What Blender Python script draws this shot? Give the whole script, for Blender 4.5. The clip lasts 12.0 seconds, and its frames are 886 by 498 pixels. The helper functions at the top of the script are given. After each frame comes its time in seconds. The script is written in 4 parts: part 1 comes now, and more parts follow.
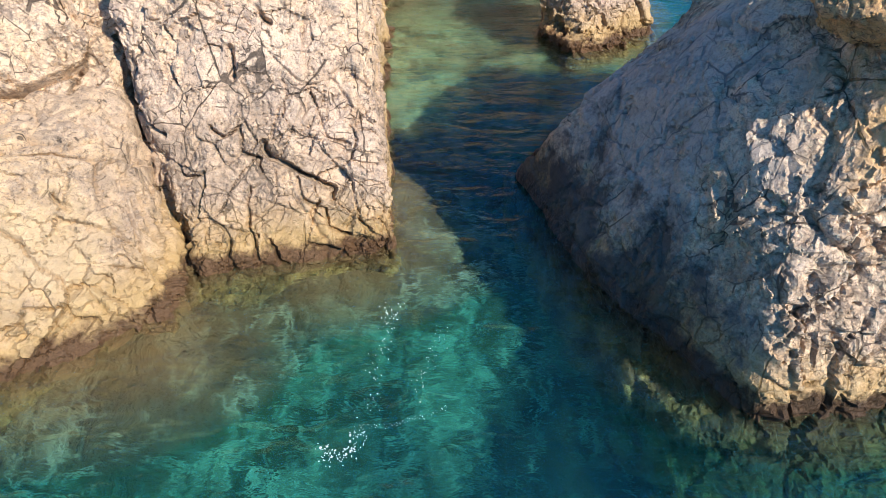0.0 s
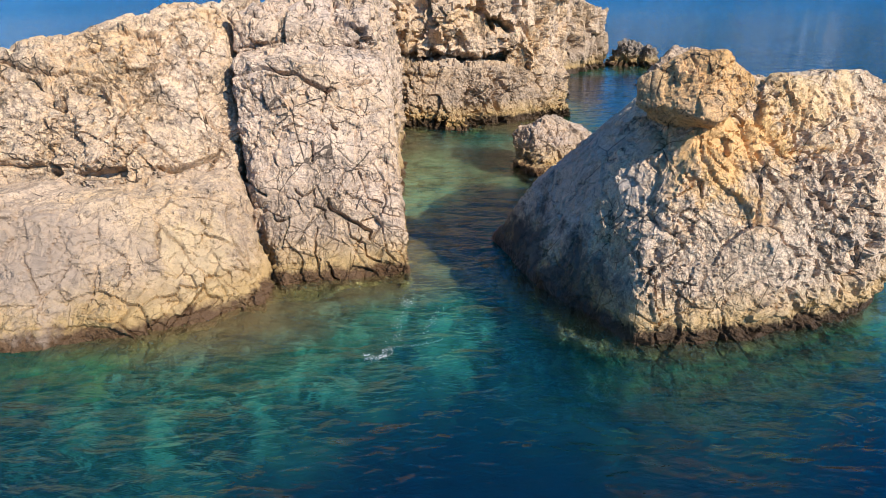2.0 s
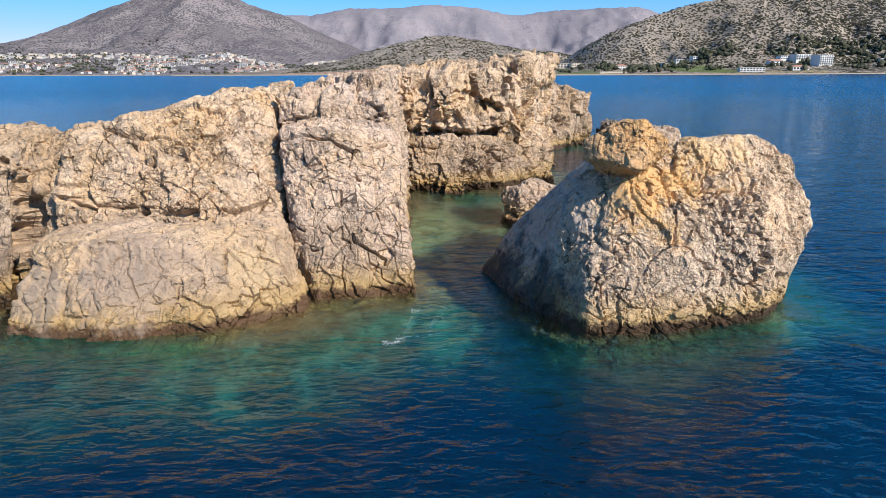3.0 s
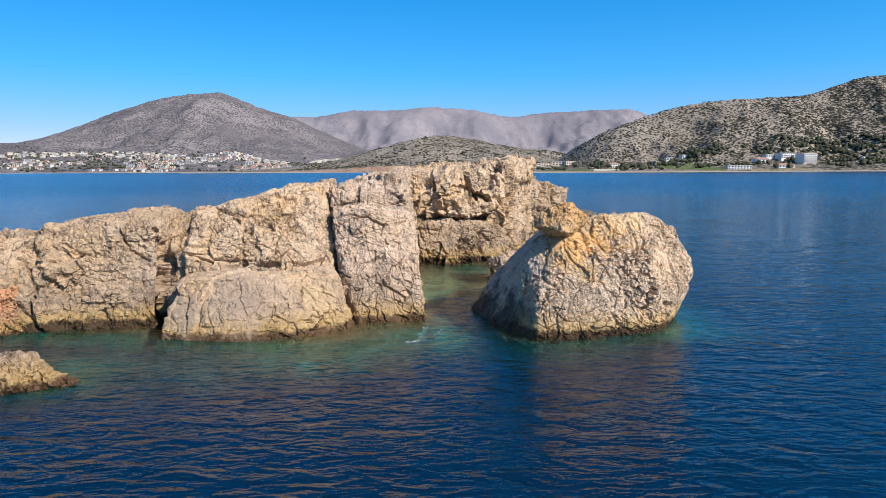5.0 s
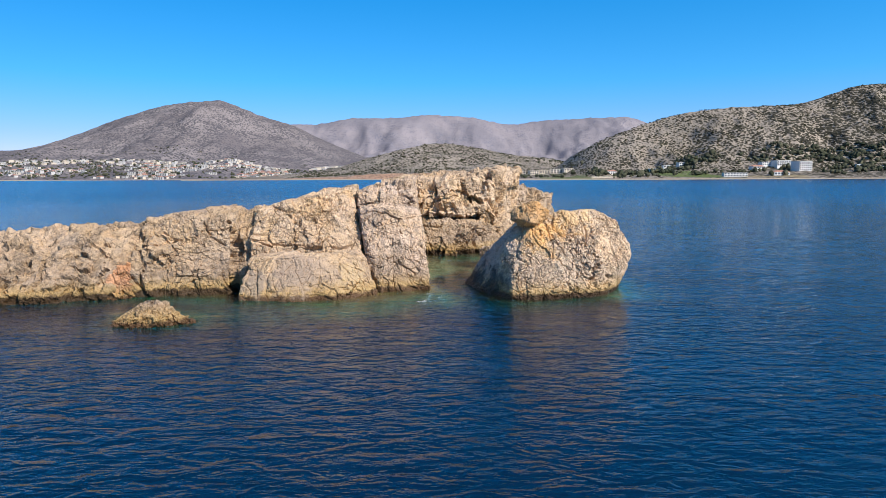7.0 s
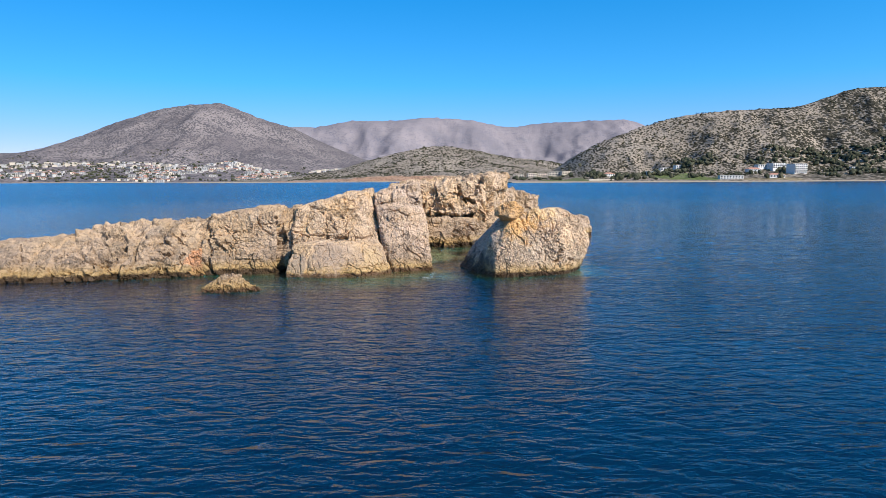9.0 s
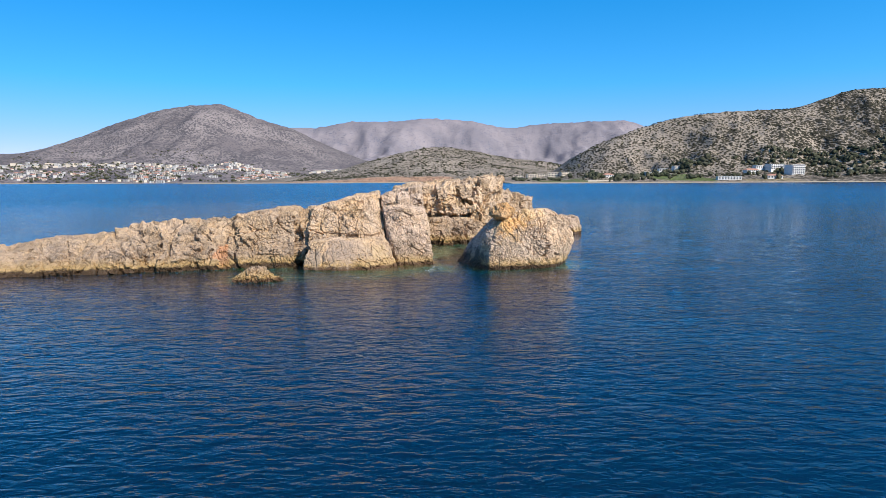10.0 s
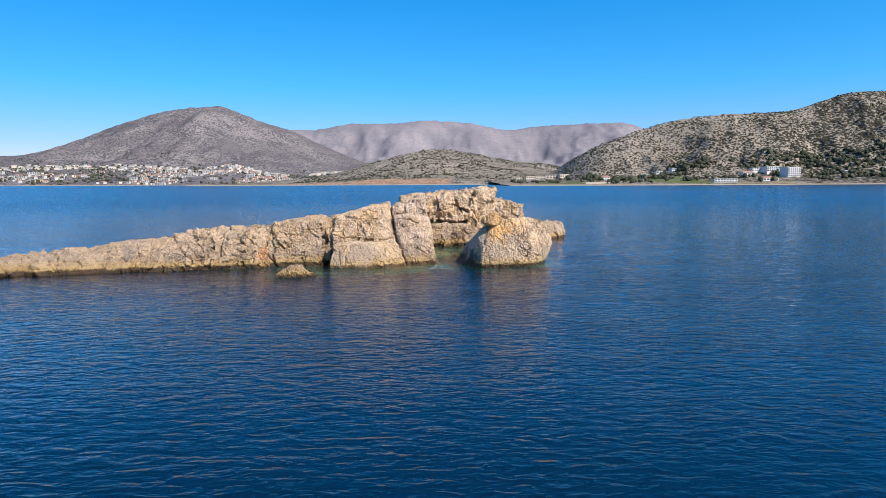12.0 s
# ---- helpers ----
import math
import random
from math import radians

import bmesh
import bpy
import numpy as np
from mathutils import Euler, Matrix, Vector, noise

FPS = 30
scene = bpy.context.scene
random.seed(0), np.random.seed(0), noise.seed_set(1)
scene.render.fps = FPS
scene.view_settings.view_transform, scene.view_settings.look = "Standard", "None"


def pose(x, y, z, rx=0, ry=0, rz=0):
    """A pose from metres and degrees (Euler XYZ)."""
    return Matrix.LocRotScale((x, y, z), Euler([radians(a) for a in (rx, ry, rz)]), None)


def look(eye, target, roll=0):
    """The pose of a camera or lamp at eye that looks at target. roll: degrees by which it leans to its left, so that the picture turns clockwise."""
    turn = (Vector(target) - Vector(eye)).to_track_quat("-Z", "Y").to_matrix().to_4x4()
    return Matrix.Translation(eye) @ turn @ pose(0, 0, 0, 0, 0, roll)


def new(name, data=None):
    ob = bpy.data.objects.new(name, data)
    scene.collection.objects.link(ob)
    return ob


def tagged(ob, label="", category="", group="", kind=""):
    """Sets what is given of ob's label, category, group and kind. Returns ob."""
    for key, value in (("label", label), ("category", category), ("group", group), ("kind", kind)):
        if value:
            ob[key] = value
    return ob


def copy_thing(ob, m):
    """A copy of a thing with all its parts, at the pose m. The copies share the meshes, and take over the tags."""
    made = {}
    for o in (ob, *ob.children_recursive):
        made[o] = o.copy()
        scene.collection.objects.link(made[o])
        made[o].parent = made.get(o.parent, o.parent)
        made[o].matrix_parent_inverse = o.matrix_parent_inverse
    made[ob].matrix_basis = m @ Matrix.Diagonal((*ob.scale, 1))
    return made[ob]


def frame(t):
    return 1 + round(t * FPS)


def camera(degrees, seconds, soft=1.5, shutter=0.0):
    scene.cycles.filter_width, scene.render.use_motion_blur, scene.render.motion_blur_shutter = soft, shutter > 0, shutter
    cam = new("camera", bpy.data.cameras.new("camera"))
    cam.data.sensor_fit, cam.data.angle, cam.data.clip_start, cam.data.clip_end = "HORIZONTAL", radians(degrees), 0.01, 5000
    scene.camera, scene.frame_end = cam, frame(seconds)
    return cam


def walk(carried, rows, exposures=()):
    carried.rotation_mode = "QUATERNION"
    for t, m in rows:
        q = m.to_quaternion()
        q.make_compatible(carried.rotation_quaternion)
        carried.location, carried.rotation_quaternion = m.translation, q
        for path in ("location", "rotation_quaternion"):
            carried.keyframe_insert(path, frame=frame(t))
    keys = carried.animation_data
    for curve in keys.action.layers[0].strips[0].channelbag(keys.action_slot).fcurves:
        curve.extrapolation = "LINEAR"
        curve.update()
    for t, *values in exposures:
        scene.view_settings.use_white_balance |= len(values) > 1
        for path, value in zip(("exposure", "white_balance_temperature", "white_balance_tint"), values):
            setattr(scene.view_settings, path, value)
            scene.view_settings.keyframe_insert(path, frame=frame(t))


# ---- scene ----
cam = camera(69.26, 12.0, 0.6)
ROLL = 0.27
PATH = [
    (0, 0.000, 0.000, 6.672, 0.048, -38.024),
    (0.5, 0.009, -1.028, 6.682, 0.078, -33.902),
    (1, 0.026, -2.496, 6.683, 0.107, -29.486),
    (1.5, 0.048, -4.149, 6.682, 0.133, -25.837),
    (2, 0.075, -6.202, 6.716, 0.154, -22.355),
    (2.5, 0.100, -8.349, 6.760, 0.167, -19.064),
    (3, 0.121, -10.859, 6.804, 0.169, -15.461),
    (3.5, 0.125, -13.343, 6.860, 0.161, -12.059),
    (5.5, 0.016, -23.341, 6.986, 0.035, -6.714),
    (6, -0.003, -25.886, 6.993, 0.021, -6.602),
    (6.5, -0.007, -28.329, 6.999, 0.005, -6.522),
    (7, -0.033, -30.929, 7.008, -0.011, -6.457),
    (9, -0.061, -42.271, 7.260, -0.088, -6.245),
    (9.5, -0.072, -45.262, 7.372, -0.104, -6.213),
    (10, -0.088, -48.316, 7.529, -0.120, -6.186),
    (10.5, -0.116, -51.346, 7.775, -0.135, -6.147),
    (11, -0.164, -54.404, 8.092, -0.149, -6.109),
    (11.5, -0.214, -57.419, 8.462, -0.164, -6.082),
    (12, -0.264, -60.445, 8.856, -0.181, -6.039),
]
walk(cam, [(t, pose(x, y, z, 90 + pitch, 0, yaw) @ pose(0, 0, 0, 0, 0, -ROLL)) for t, x, y, z, yaw, pitch in PATH],
     [(0, 0.96), (0.7, 0.9), (1.5, 0.76), (2.5, 0.66), (3.5, 0.60), (5.5, 0.55), (12, 0.62)])

# ---- light ----
SUN_DIR = Vector((0.99, -0.93, 0.99)).normalized()
world = bpy.data.worlds.new("world")
scene.world = world
world.use_nodes = True
wn = world.node_tree.nodes
sky = wn.new("ShaderNodeTexSky")
sky.sky_type = 'NISHITA'
sky.sun_disc = False
sky.sun_elevation = math.asin(SUN_DIR.z)
sky.sun_rotation = math.atan2(SUN_DIR.x, SUN_DIR.y)
sky.altitude = 0
sky.air_density = 0.75
sky.dust_density = 0.0
sky.ozone_density = 3.0
tint = wn.new("ShaderNodeMix")
tint.data_type, tint.blend_type = 'RGBA', 'MULTIPLY'
tint.inputs[0].default_value = 1.0
where = wn.new("ShaderNodeTexCoord")
split = wn.new("ShaderNodeSeparateXYZ")
grade = wn.new("ShaderNodeValToRGB")
grade.color_ramp.elements[0].color = (0.57, 0.455, 0.63, 1)
grade.color_ramp.elements[1].color = (1.4, 1.4, 1.4, 1)
for at_z, tone in ((0.06, (0.40, 0.49, 0.70)), (0.14, (0.18, 0.61, 0.84)), (0.3, (0.05, 0.68, 1.0)), (0.5, (0.06, 0.75, 1.15)), (0.72, (0.55, 1.05, 1.35))):
    grade.color_ramp.elements.new(at_z).color = (*tone, 1)
even = wn.new("ShaderNodeMapRange")
for slot, value in zip((1, 2, 3, 4), (-0.7, 0.7, 0.84, 1.2)):
    even.inputs[slot].default_value = value
evened = wn.new("ShaderNodeMix")
evened.data_type, evened.blend_type = 'RGBA', 'MULTIPLY'
evened.inputs[0].default_value = 1.0
world.node_tree.links.new(where.outputs["Generated"], split.inputs[0])
world.node_tree.links.new(split.outputs[2], grade.inputs[0])
world.node_tree.links.new(grade.outputs[0], tint.inputs[7])
world.node_tree.links.new(sky.outputs["Color"], tint.inputs[6])
world.node_tree.links.new(split.outputs[0], even.inputs[0])
world.node_tree.links.new(tint.outputs[2], evened.inputs[6])
world.node_tree.links.new(even.outputs[0], evened.inputs[7])
world.node_tree.links.new(evened.outputs[2], wn["Background"].inputs["Color"])
wn["Background"].inputs["Strength"].default_value = 0.13

sun = new("sun", bpy.data.lights.new("sun", 'SUN'))
sun.data.energy = 4.2
sun.data.angle = radians(0.53)
sun.data.color = (1.0, 0.93, 0.83)
sun.matrix_world = look(SUN_DIR * 100, (0, 0, 0))


# ---- numeric noise ----
def hash01(ix, iy, iz, seed):
    h = (ix * 374761393 + iy * 668265263 + iz * 2147483647 + seed * 1274126177).astype(np.int64) & 0xFFFFFFFF
    h = ((h ^ (h >> 13)) * 1274126177) & 0xFFFFFFFF
    h = ((h ^ (h >> 16)) * 2246822519) & 0xFFFFFFFF
    h = h ^ (h >> 15)
    return (h & 0xFFFFFF) / float(0x1000000)


def vnoise(p, seed=0):
    """Smooth value noise, about -1 to 1, at the points p (n x 3)."""
    i = np.floor(p).astype(np.int64)
    w = p - i
    w = w * w * w * (w * (w * 6 - 15) + 10)
    out = np.zeros(len(p))
    for dx in (0, 1):
        wx = w[:, 0] if dx else 1 - w[:, 0]
        for dy in (0, 1):
            wy = w[:, 1] if dy else 1 - w[:, 1]
            for dz in (0, 1):
                wz = w[:, 2] if dz else 1 - w[:, 2]
                out += wx * wy * wz * hash01(i[:, 0] + dx, i[:, 1] + dy, i[:, 2] + dz, seed)
    return out * 2 - 1


def fbm(p, octaves=4, seed=0, gain=0.5):
    out, amp = np.zeros(len(p)), 1.0
    for k in range(octaves):
        out += amp * vnoise(p * 2.03 ** k + 17.3 * k, seed + k)
        amp *= gain
    return out


def cells(p, seed=0):
    """Worley cells: distance to the border (F2 - F1), a random number for each cell, and a tilt that is plane within a cell."""
    i = np.floor(p).astype(np.int64)
    f1, f2, ident = np.full(len(p), 9.0), np.full(len(p), 9.0), np.zeros(len(p))
    off = np.zeros_like(p)
    for dx in (-1, 0, 1):
        for dy in (-1, 0, 1):
            for dz in (-1, 0, 1):
                a, b, c = i[:, 0] + dx, i[:, 1] + dy, i[:, 2] + dz
                h1 = hash01(a, b, c, seed)
                q = np.stack((a + h1, b + hash01(a, b, c, seed + 7), c + hash01(a, b, c, seed + 13)), 1)
                d = np.sqrt(((q - p) ** 2).sum(1))
                near = d < f1
                f2 = np.where(near, f1, np.minimum(f2, d))
                ident = np.where(near, h1, ident)
                off[near] = (q - p)[near]
                f1 = np.where(near, d, f1)
    a, b = ident * 43.0, ident * 97.0
    tilt = off[:, 0] * np.cos(a) + off[:, 1] * np.sin(a) + off[:, 2] * np.cos(b)
    return f2 - f1, ident, tilt


def near_line(px, pz, line):
    """Distance in a plane from points to a polyline."""
    best = np.full(len(px), 1e9)
    for (ax, az), (bx, bz) in zip(line[:-1], line[1:]):
        vx, vz = bx - ax, bz - az
        s = np.clip(((px - ax) * vx + (pz - az) * vz) / (vx * vx + vz * vz + 1e-9), 0, 1)
        best = np.minimum(best, np.hypot(px - ax - s * vx, pz - az - s * vz))
    return best


# ---- materials ----
class Nodes:
    """A short way to write node materials."""

    def __init__(self, name):
        self.mat = bpy.data.materials.new(name)
        self.mat.use_nodes = True
        self.tree = self.mat.node_tree
        self.bsdf = self.tree.nodes["Principled BSDF"]
        self.out = self.tree.nodes["Material Output"]
        self.pos = self.add("ShaderNodeNewGeometry").outputs["Position"]

    def add(self, kind, **settings):
        node = self.tree.nodes.new(kind)
        for key, value in settings.items():
            setattr(node, key, value)
        return node

    def link(self, a, b):
        self.tree.links.new(a, b)

    def put(self, socket, value):
        if isinstance(value, bpy.types.NodeSocket):
            self.link(value, socket)
        else:
            socket.default_value = value

    def scaled(self, sx, sy, sz):
        node = self.add("ShaderNodeVectorMath", operation='MULTIPLY')
        self.link(self.pos, node.inputs[0])
        node.inputs[1].default_value = (sx, sy, sz)
        return node.outputs[0]

    def noise(self, scale, detail=4.0, rough=0.55, vector=None, distort=0.0):
        node = self.add("ShaderNodeTexNoise")
        self.link(vector or self.pos, node.inputs["Vector"])
        node.inputs["Scale"].default_value = scale
        node.inputs["Detail"].default_value = detail
        node.inputs["Roughness"].default_value = rough
        node.inputs["Distortion"].default_value = distort
        return node.outputs[0]

    def voronoi(self, scale, feature='F1', vector=None, rand=1.0):
        node = self.add("ShaderNodeTexVoronoi", feature=feature)
        self.link(vector or self.pos, node.inputs["Vector"])
        node.inputs["Scale"].default_value = scale
        node.inputs["Randomness"].default_value = rand
        return node.outputs["Distance"]

    def facets(self, scale, vector=None):
        """A height that is a tilted plane within each cell, as on broken stone."""
        node = self.add("ShaderNodeTexVoronoi", feature='F1')
        self.link(vector or self.pos, node.inputs["Vector"])
        node.inputs["Scale"].default_value = scale
        away = self.add("ShaderNodeVectorMath", operation='SUBTRACT')
        self.link(vector or self.pos, away.inputs[0])
        self.link(node.outputs["Position"], away.inputs[1])
        lean = self.add("ShaderNodeVectorMath", operation='SUBTRACT')
        self.link(node.outputs["Color"], lean.inputs[0])
        lean.inputs[1].default_value = (0.5, 0.5, 0.5)
        dot = self.add("ShaderNodeVectorMath", operation='DOT_PRODUCT')
        self.link(away.outputs[0], dot.inputs[0])
        self.link(lean.outputs[0], dot.inputs[1])
        return dot.outputs["Value"]

    def ramp(self, fac, *stops):
        node = self.add("ShaderNodeValToRGB")
        self.link(fac, node.inputs[0])
        el = node.color_ramp.elements
        while len(el) < len(stops):
            el.new(0.5)
        for e, (at, c) in zip(el, stops):
            e.position = at
            e.color = (c, c, c, 1) if isinstance(c, (int, float)) else (*c, 1)
        return node.outputs[0]

    def mix(self, fac, a, b, blend='MIX'):
        node = self.add("ShaderNodeMix", data_type='RGBA', blend_type=blend)
        self.put(node.inputs[0], fac)
        for sock, v in ((node.inputs[6], a), (node.inputs[7], b)):
            self.put(sock, v if isinstance(v, bpy.types.NodeSocket) else (*v, 1))
        return node.outputs[2]

    def calc(self, op, a, b=0.0, clamp=False):
        node = self.add("ShaderNodeMath", operation=op, use_clamp=clamp)
        self.put(node.inputs[0], a)
        self.put(node.inputs[1], b)
        return node.outputs[0]

    def height(self):
        node = self.add("ShaderNodeSeparateXYZ")
        self.link(self.pos, node.inputs[0])
        return node.outputs

    def between(self, v, lo, hi, a=0.0, b=1.0):
        node = self.add("ShaderNodeMapRange", clamp=True)
        self.put(node.inputs[0], v)
        for k, x in zip((1, 2, 3, 4), (lo, hi, a, b)):
            node.inputs[k].default_value = x
        return node.outputs[0]

    def bump(self, h, strength, distance, normal=None):
        node = self.add("ShaderNodeBump")
        node.inputs["Strength"].default_value = strength
        node.inputs["Distance"].default_value = distance
        self.link(h, node.inputs["Height"])
        if normal:
            self.link(normal, node.inputs["Normal"])
        return node.outputs[0]

    def finish(self, color, rough=0.9, normal=None, spec=0.3, metal=0.0):
        self.put(self.bsdf.inputs["Base Color"], color if isinstance(color, bpy.types.NodeSocket) else (*color, 1))
        self.put(self.bsdf.inputs["Roughness"], rough)
        self.bsdf.inputs["Specular IOR Level"].default_value = spec
        self.bsdf.inputs["Metallic"].default_value = metal
        if normal:
            self.link(normal, self.bsdf.inputs["Normal"])
        return self.mat


def rock_material(name, pale, warm, grey, ochre=0.5, lichen=0.35, tide=0.22, stain_shade=(), splash=0.8, rubble=0.5, split=0.5, relief=1.0, band=(0.13, 0.07, 0.037)):
    """Weathered limestone: pale crust, ochre staining, grey lichen, hairline cracks, a wet brown band at the waterline,
    and some shade put into the colour.
    """
    n = Nodes(name)
    pale, warm, grey = (tuple(a * b for a, b in zip(c, (0.95, 0.935, 0.95))) for c in (pale, warm, grey))
    big = n.noise(0.35, 5, 0.6, distort=0.4)
    mid = n.noise(1.6, 8, 0.7, distort=0.3)
    fine = n.noise(7.0, 10, 0.75)
    grain = n.noise(38.0, 6, 0.75)
    col = n.mix(n.ramp(big, (0.38, 0.0), (0.62, ochre)), pale, warm)
    col = n.mix(n.ramp(mid, (0.50, 0.0), (0.66, lichen)), col, grey)
    col = n.mix(n.ramp(n.noise(3.1, 8, 0.7), (0.52, 0.0), (0.70, 0.5)), col, tuple(min(0.8, 1.22 * c) for c in pale))
    # fine dark spots: the shade of small crevices put into the colour
    col = n.mix(n.ramp(fine, (0.36, 0.85), (0.49, 0.0)), col, tuple(0.42 * c for c in grey))
    col = n.mix(n.ramp(grain, (0.34, 0.85), (0.47, 0.0)), col, tuple(0.35 * c for c in grey))
    col = n.mix(n.ramp(n.noise(15.0, 8, 0.8), (0.52, 0.0), (0.66, 0.7)), col, tuple(min(0.82, 1.3 * c) for c in pale))
    col = n.mix(n.ramp(n.noise(11.0, 6, 0.75, n.scaled(1.0, 1.0, 2.4)), (0.34, 0.7), (0.44, 0.0)), col, tuple(0.5 * c for c in grey))
    col = n.mix(n.ramp(n.noise(0.9, 6, 0.7, distort=1.0), (0.58, 0.0), (0.72, 0.6 * ochre)), col, (0.52, 0.27, 0.085))
    # hairline cracks
    warp = n.add("ShaderNodeVectorMath", operation='MULTIPLY_ADD')
    wob = n.add("ShaderNodeTexNoise")
    n.link(n.pos, wob.inputs["Vector"])
    wob.inputs["Scale"].default_value = 2.2
    wob.inputs["Detail"].default_value = 6
    n.link(wob.outputs["Color"], warp.inputs[0])
    warp.inputs[1].default_value = (0.13, 0.13, 0.13)
    n.link(n.pos, warp.inputs[2])
    def fissures(scale, width, seen, stretch):
        """Broken lines along the borders of uneven blocks: width in metres, seen: the share that is open."""
        vec = n.add("ShaderNodeVectorMath", operation='MULTIPLY')
        n.link(warp.outputs[0], vec.inputs[0])
        vec.inputs[1].default_value = stretch
        edge = n.voronoi(scale, 'DISTANCE_TO_EDGE', vec.outputs[0])
        thick = n.between(n.noise(1.9 * scale, 3), 0.3, 0.7, 0.1 * width * scale, 1.7 * width * scale)
        line = n.calc('SUBTRACT', 1.0, n.calc('DIVIDE', edge, thick), True)
        line = n.calc('MULTIPLY', line, 2.2, True)
        return n.calc('MULTIPLY', line, n.ramp(n.noise(0.9 * scale, 2), (0.64 - 0.3 * seen, 0.0), (0.70 - 0.3 * seen, 1.0)))

    crack2 = fissures(1.25, 0.014, split, (1.0, 1.0, 0.62))
    crack3 = n.calc('MULTIPLY', fissures(3.4, 0.008, 0.6 * split, (1.0, 1.0, 0.8)), 0.85)
    crack4 = n.calc('MULTIPLY', fissures(9.0, 0.0045, 0.3, (1.0, 1.0, 1.0)), 0.45)
    lines = n.calc('MAXIMUM', crack2, n.calc('MAXIMUM', crack3, crack4))
    # a crust of small rubble; shade in its gaps and in pits put into the colour
    clods = n.voronoi(6.0, 'F1', warp.outputs[0])
    clods_small = n.voronoi(15.0, 'F1', warp.outputs[0])
    crusty = n.ramp(n.noise(0.6, 5, 0.65), (0.60 - 0.25 * rubble, 0.0), (0.72 - 0.25 * rubble, 1.0))
    gaps = n.calc('MULTIPLY', n.calc('MAXIMUM', n.ramp(clods, (0.50, 0.0), (0.68, 1.0)), n.ramp(clods_small, (0.52, 0.0), (0.70, 0.8))), crusty)
    lines = n.calc('MAXIMUM', lines, n.calc('MULTIPLY', gaps, 0.55))
    shaded_pits = n.ramp(n.noise(5.5, 5, 0.6), (0.30, 0.9), (0.36, 0.0))
    lines = n.calc('MAXIMUM', lines, shaded_pits)
    col = n.mix(n.calc('MULTIPLY', lines, 0.85), col, (0.045, 0.034, 0.027))
    # grey-brown crust of the splash zone
    zs = n.calc('ADD', n.height()[2], n.calc('MULTIPLY', n.calc('SUBTRACT', n.noise(0.7, 6, 0.65), 0.5), 4.5))
    crust = n.calc('MULTIPLY', n.between(zs, 3.0, 1.4), n.ramp(n.noise(2.3, 7, 0.7), (0.36, 0.15), (0.6, 0.9)))
    col = n.mix(n.calc('MULTIPLY', crust, splash), col, (0.27, 0.195, 0.135))
    # yellow and brown bands at the waterline
    z = n.calc('ADD', n.height()[2], n.calc('MULTIPLY', n.calc('SUBTRACT', n.noise(2.5, 7, 0.7), 0.5), 0.8))
    col = n.mix(n.between(z, tide + 0.85, tide + 0.15, 0, 0.65), col, (0.43, 0.27, 0.085))
    col = n.mix(n.between(z, tide + 0.14, tide - 0.02, 0, 0.95), col, n.mix(n.ramp(grain, (0.4, 0.0), (0.6, 1.0)), tuple(0.5 * c for c in band), band))
    # golden-brown weed under water
    col = n.mix(n.between(z, -0.15, -0.6, 0, 0.9), col, n.mix(n.ramp(mid, (0.42, 0.0), (0.6, 1.0)), (0.07, 0.05, 0.02), (0.25, 0.18, 0.07)))
    # patches of true tone, and shade put into the boulder's colour
    for place, radius, tone, share in stain_shade:
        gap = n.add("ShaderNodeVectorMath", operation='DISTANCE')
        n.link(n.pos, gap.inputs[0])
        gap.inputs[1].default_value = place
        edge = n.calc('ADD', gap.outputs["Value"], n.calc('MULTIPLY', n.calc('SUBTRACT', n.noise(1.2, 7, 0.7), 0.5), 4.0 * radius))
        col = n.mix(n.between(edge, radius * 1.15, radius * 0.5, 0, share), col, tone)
    h = n.calc('ADD', n.calc('MULTIPLY', mid, 0.12), n.calc('MULTIPLY', fine, 0.36))
    domes = n.calc('ADD', n.calc('MULTIPLY', clods, 0.5), n.calc('MULTIPLY', clods_small, 0.22))
    h = n.calc('SUBTRACT', h, n.calc('MULTIPLY', domes, crusty))
    h = n.calc('ADD', h, n.calc('MULTIPLY', grain, 0.12))
    h = n.calc('SUBTRACT', h, n.calc('MULTIPLY', lines, 0.30))
    h = n.calc('ADD', h, n.calc('MULTIPLY', n.facets(2.7, warp.outputs[0]), 1.5 * relief))
    h = n.calc('ADD', h, n.calc('MULTIPLY', n.facets(7.5, warp.outputs[0]), 1.5 * relief))
    rough = n.between(z, tide - 0.05, tide + 0.2, 0.35, 0.95)
    return n.finish(col, rough, n.bump(h, 1.0, 0.13), 0.15)


M_ROCK = rock_material("limestone", (0.76, 0.55, 0.36), (0.68, 0.43, 0.20), (0.40, 0.315, 0.25), 0.8, 0.5)
M_ROCK_PINK = rock_material("pinkish_limestone", (0.75, 0.55, 0.39), (0.66, 0.43, 0.21), (0.42, 0.34, 0.275), 0.6, 0.45, split=0.75)
M_SLAB_ROCK = rock_material("weathered_slab_limestone", (0.69, 0.50, 0.325), (0.62, 0.41, 0.19), (0.36, 0.285, 0.225), 0.7, 0.55, rubble=0.1, split=0.12, relief=0.5,
                            stain_shade=[((-8.5, 5.8, 1.5), 1.5, (0.36, 0.265, 0.19), 0.75), ((-11, 6, 0.9), 1.2, (0.34, 0.26, 0.19), 0.7), ((-5.4, 6.8, 1.2), 1.0, (0.60, 0.42, 0.20), 0.4)])
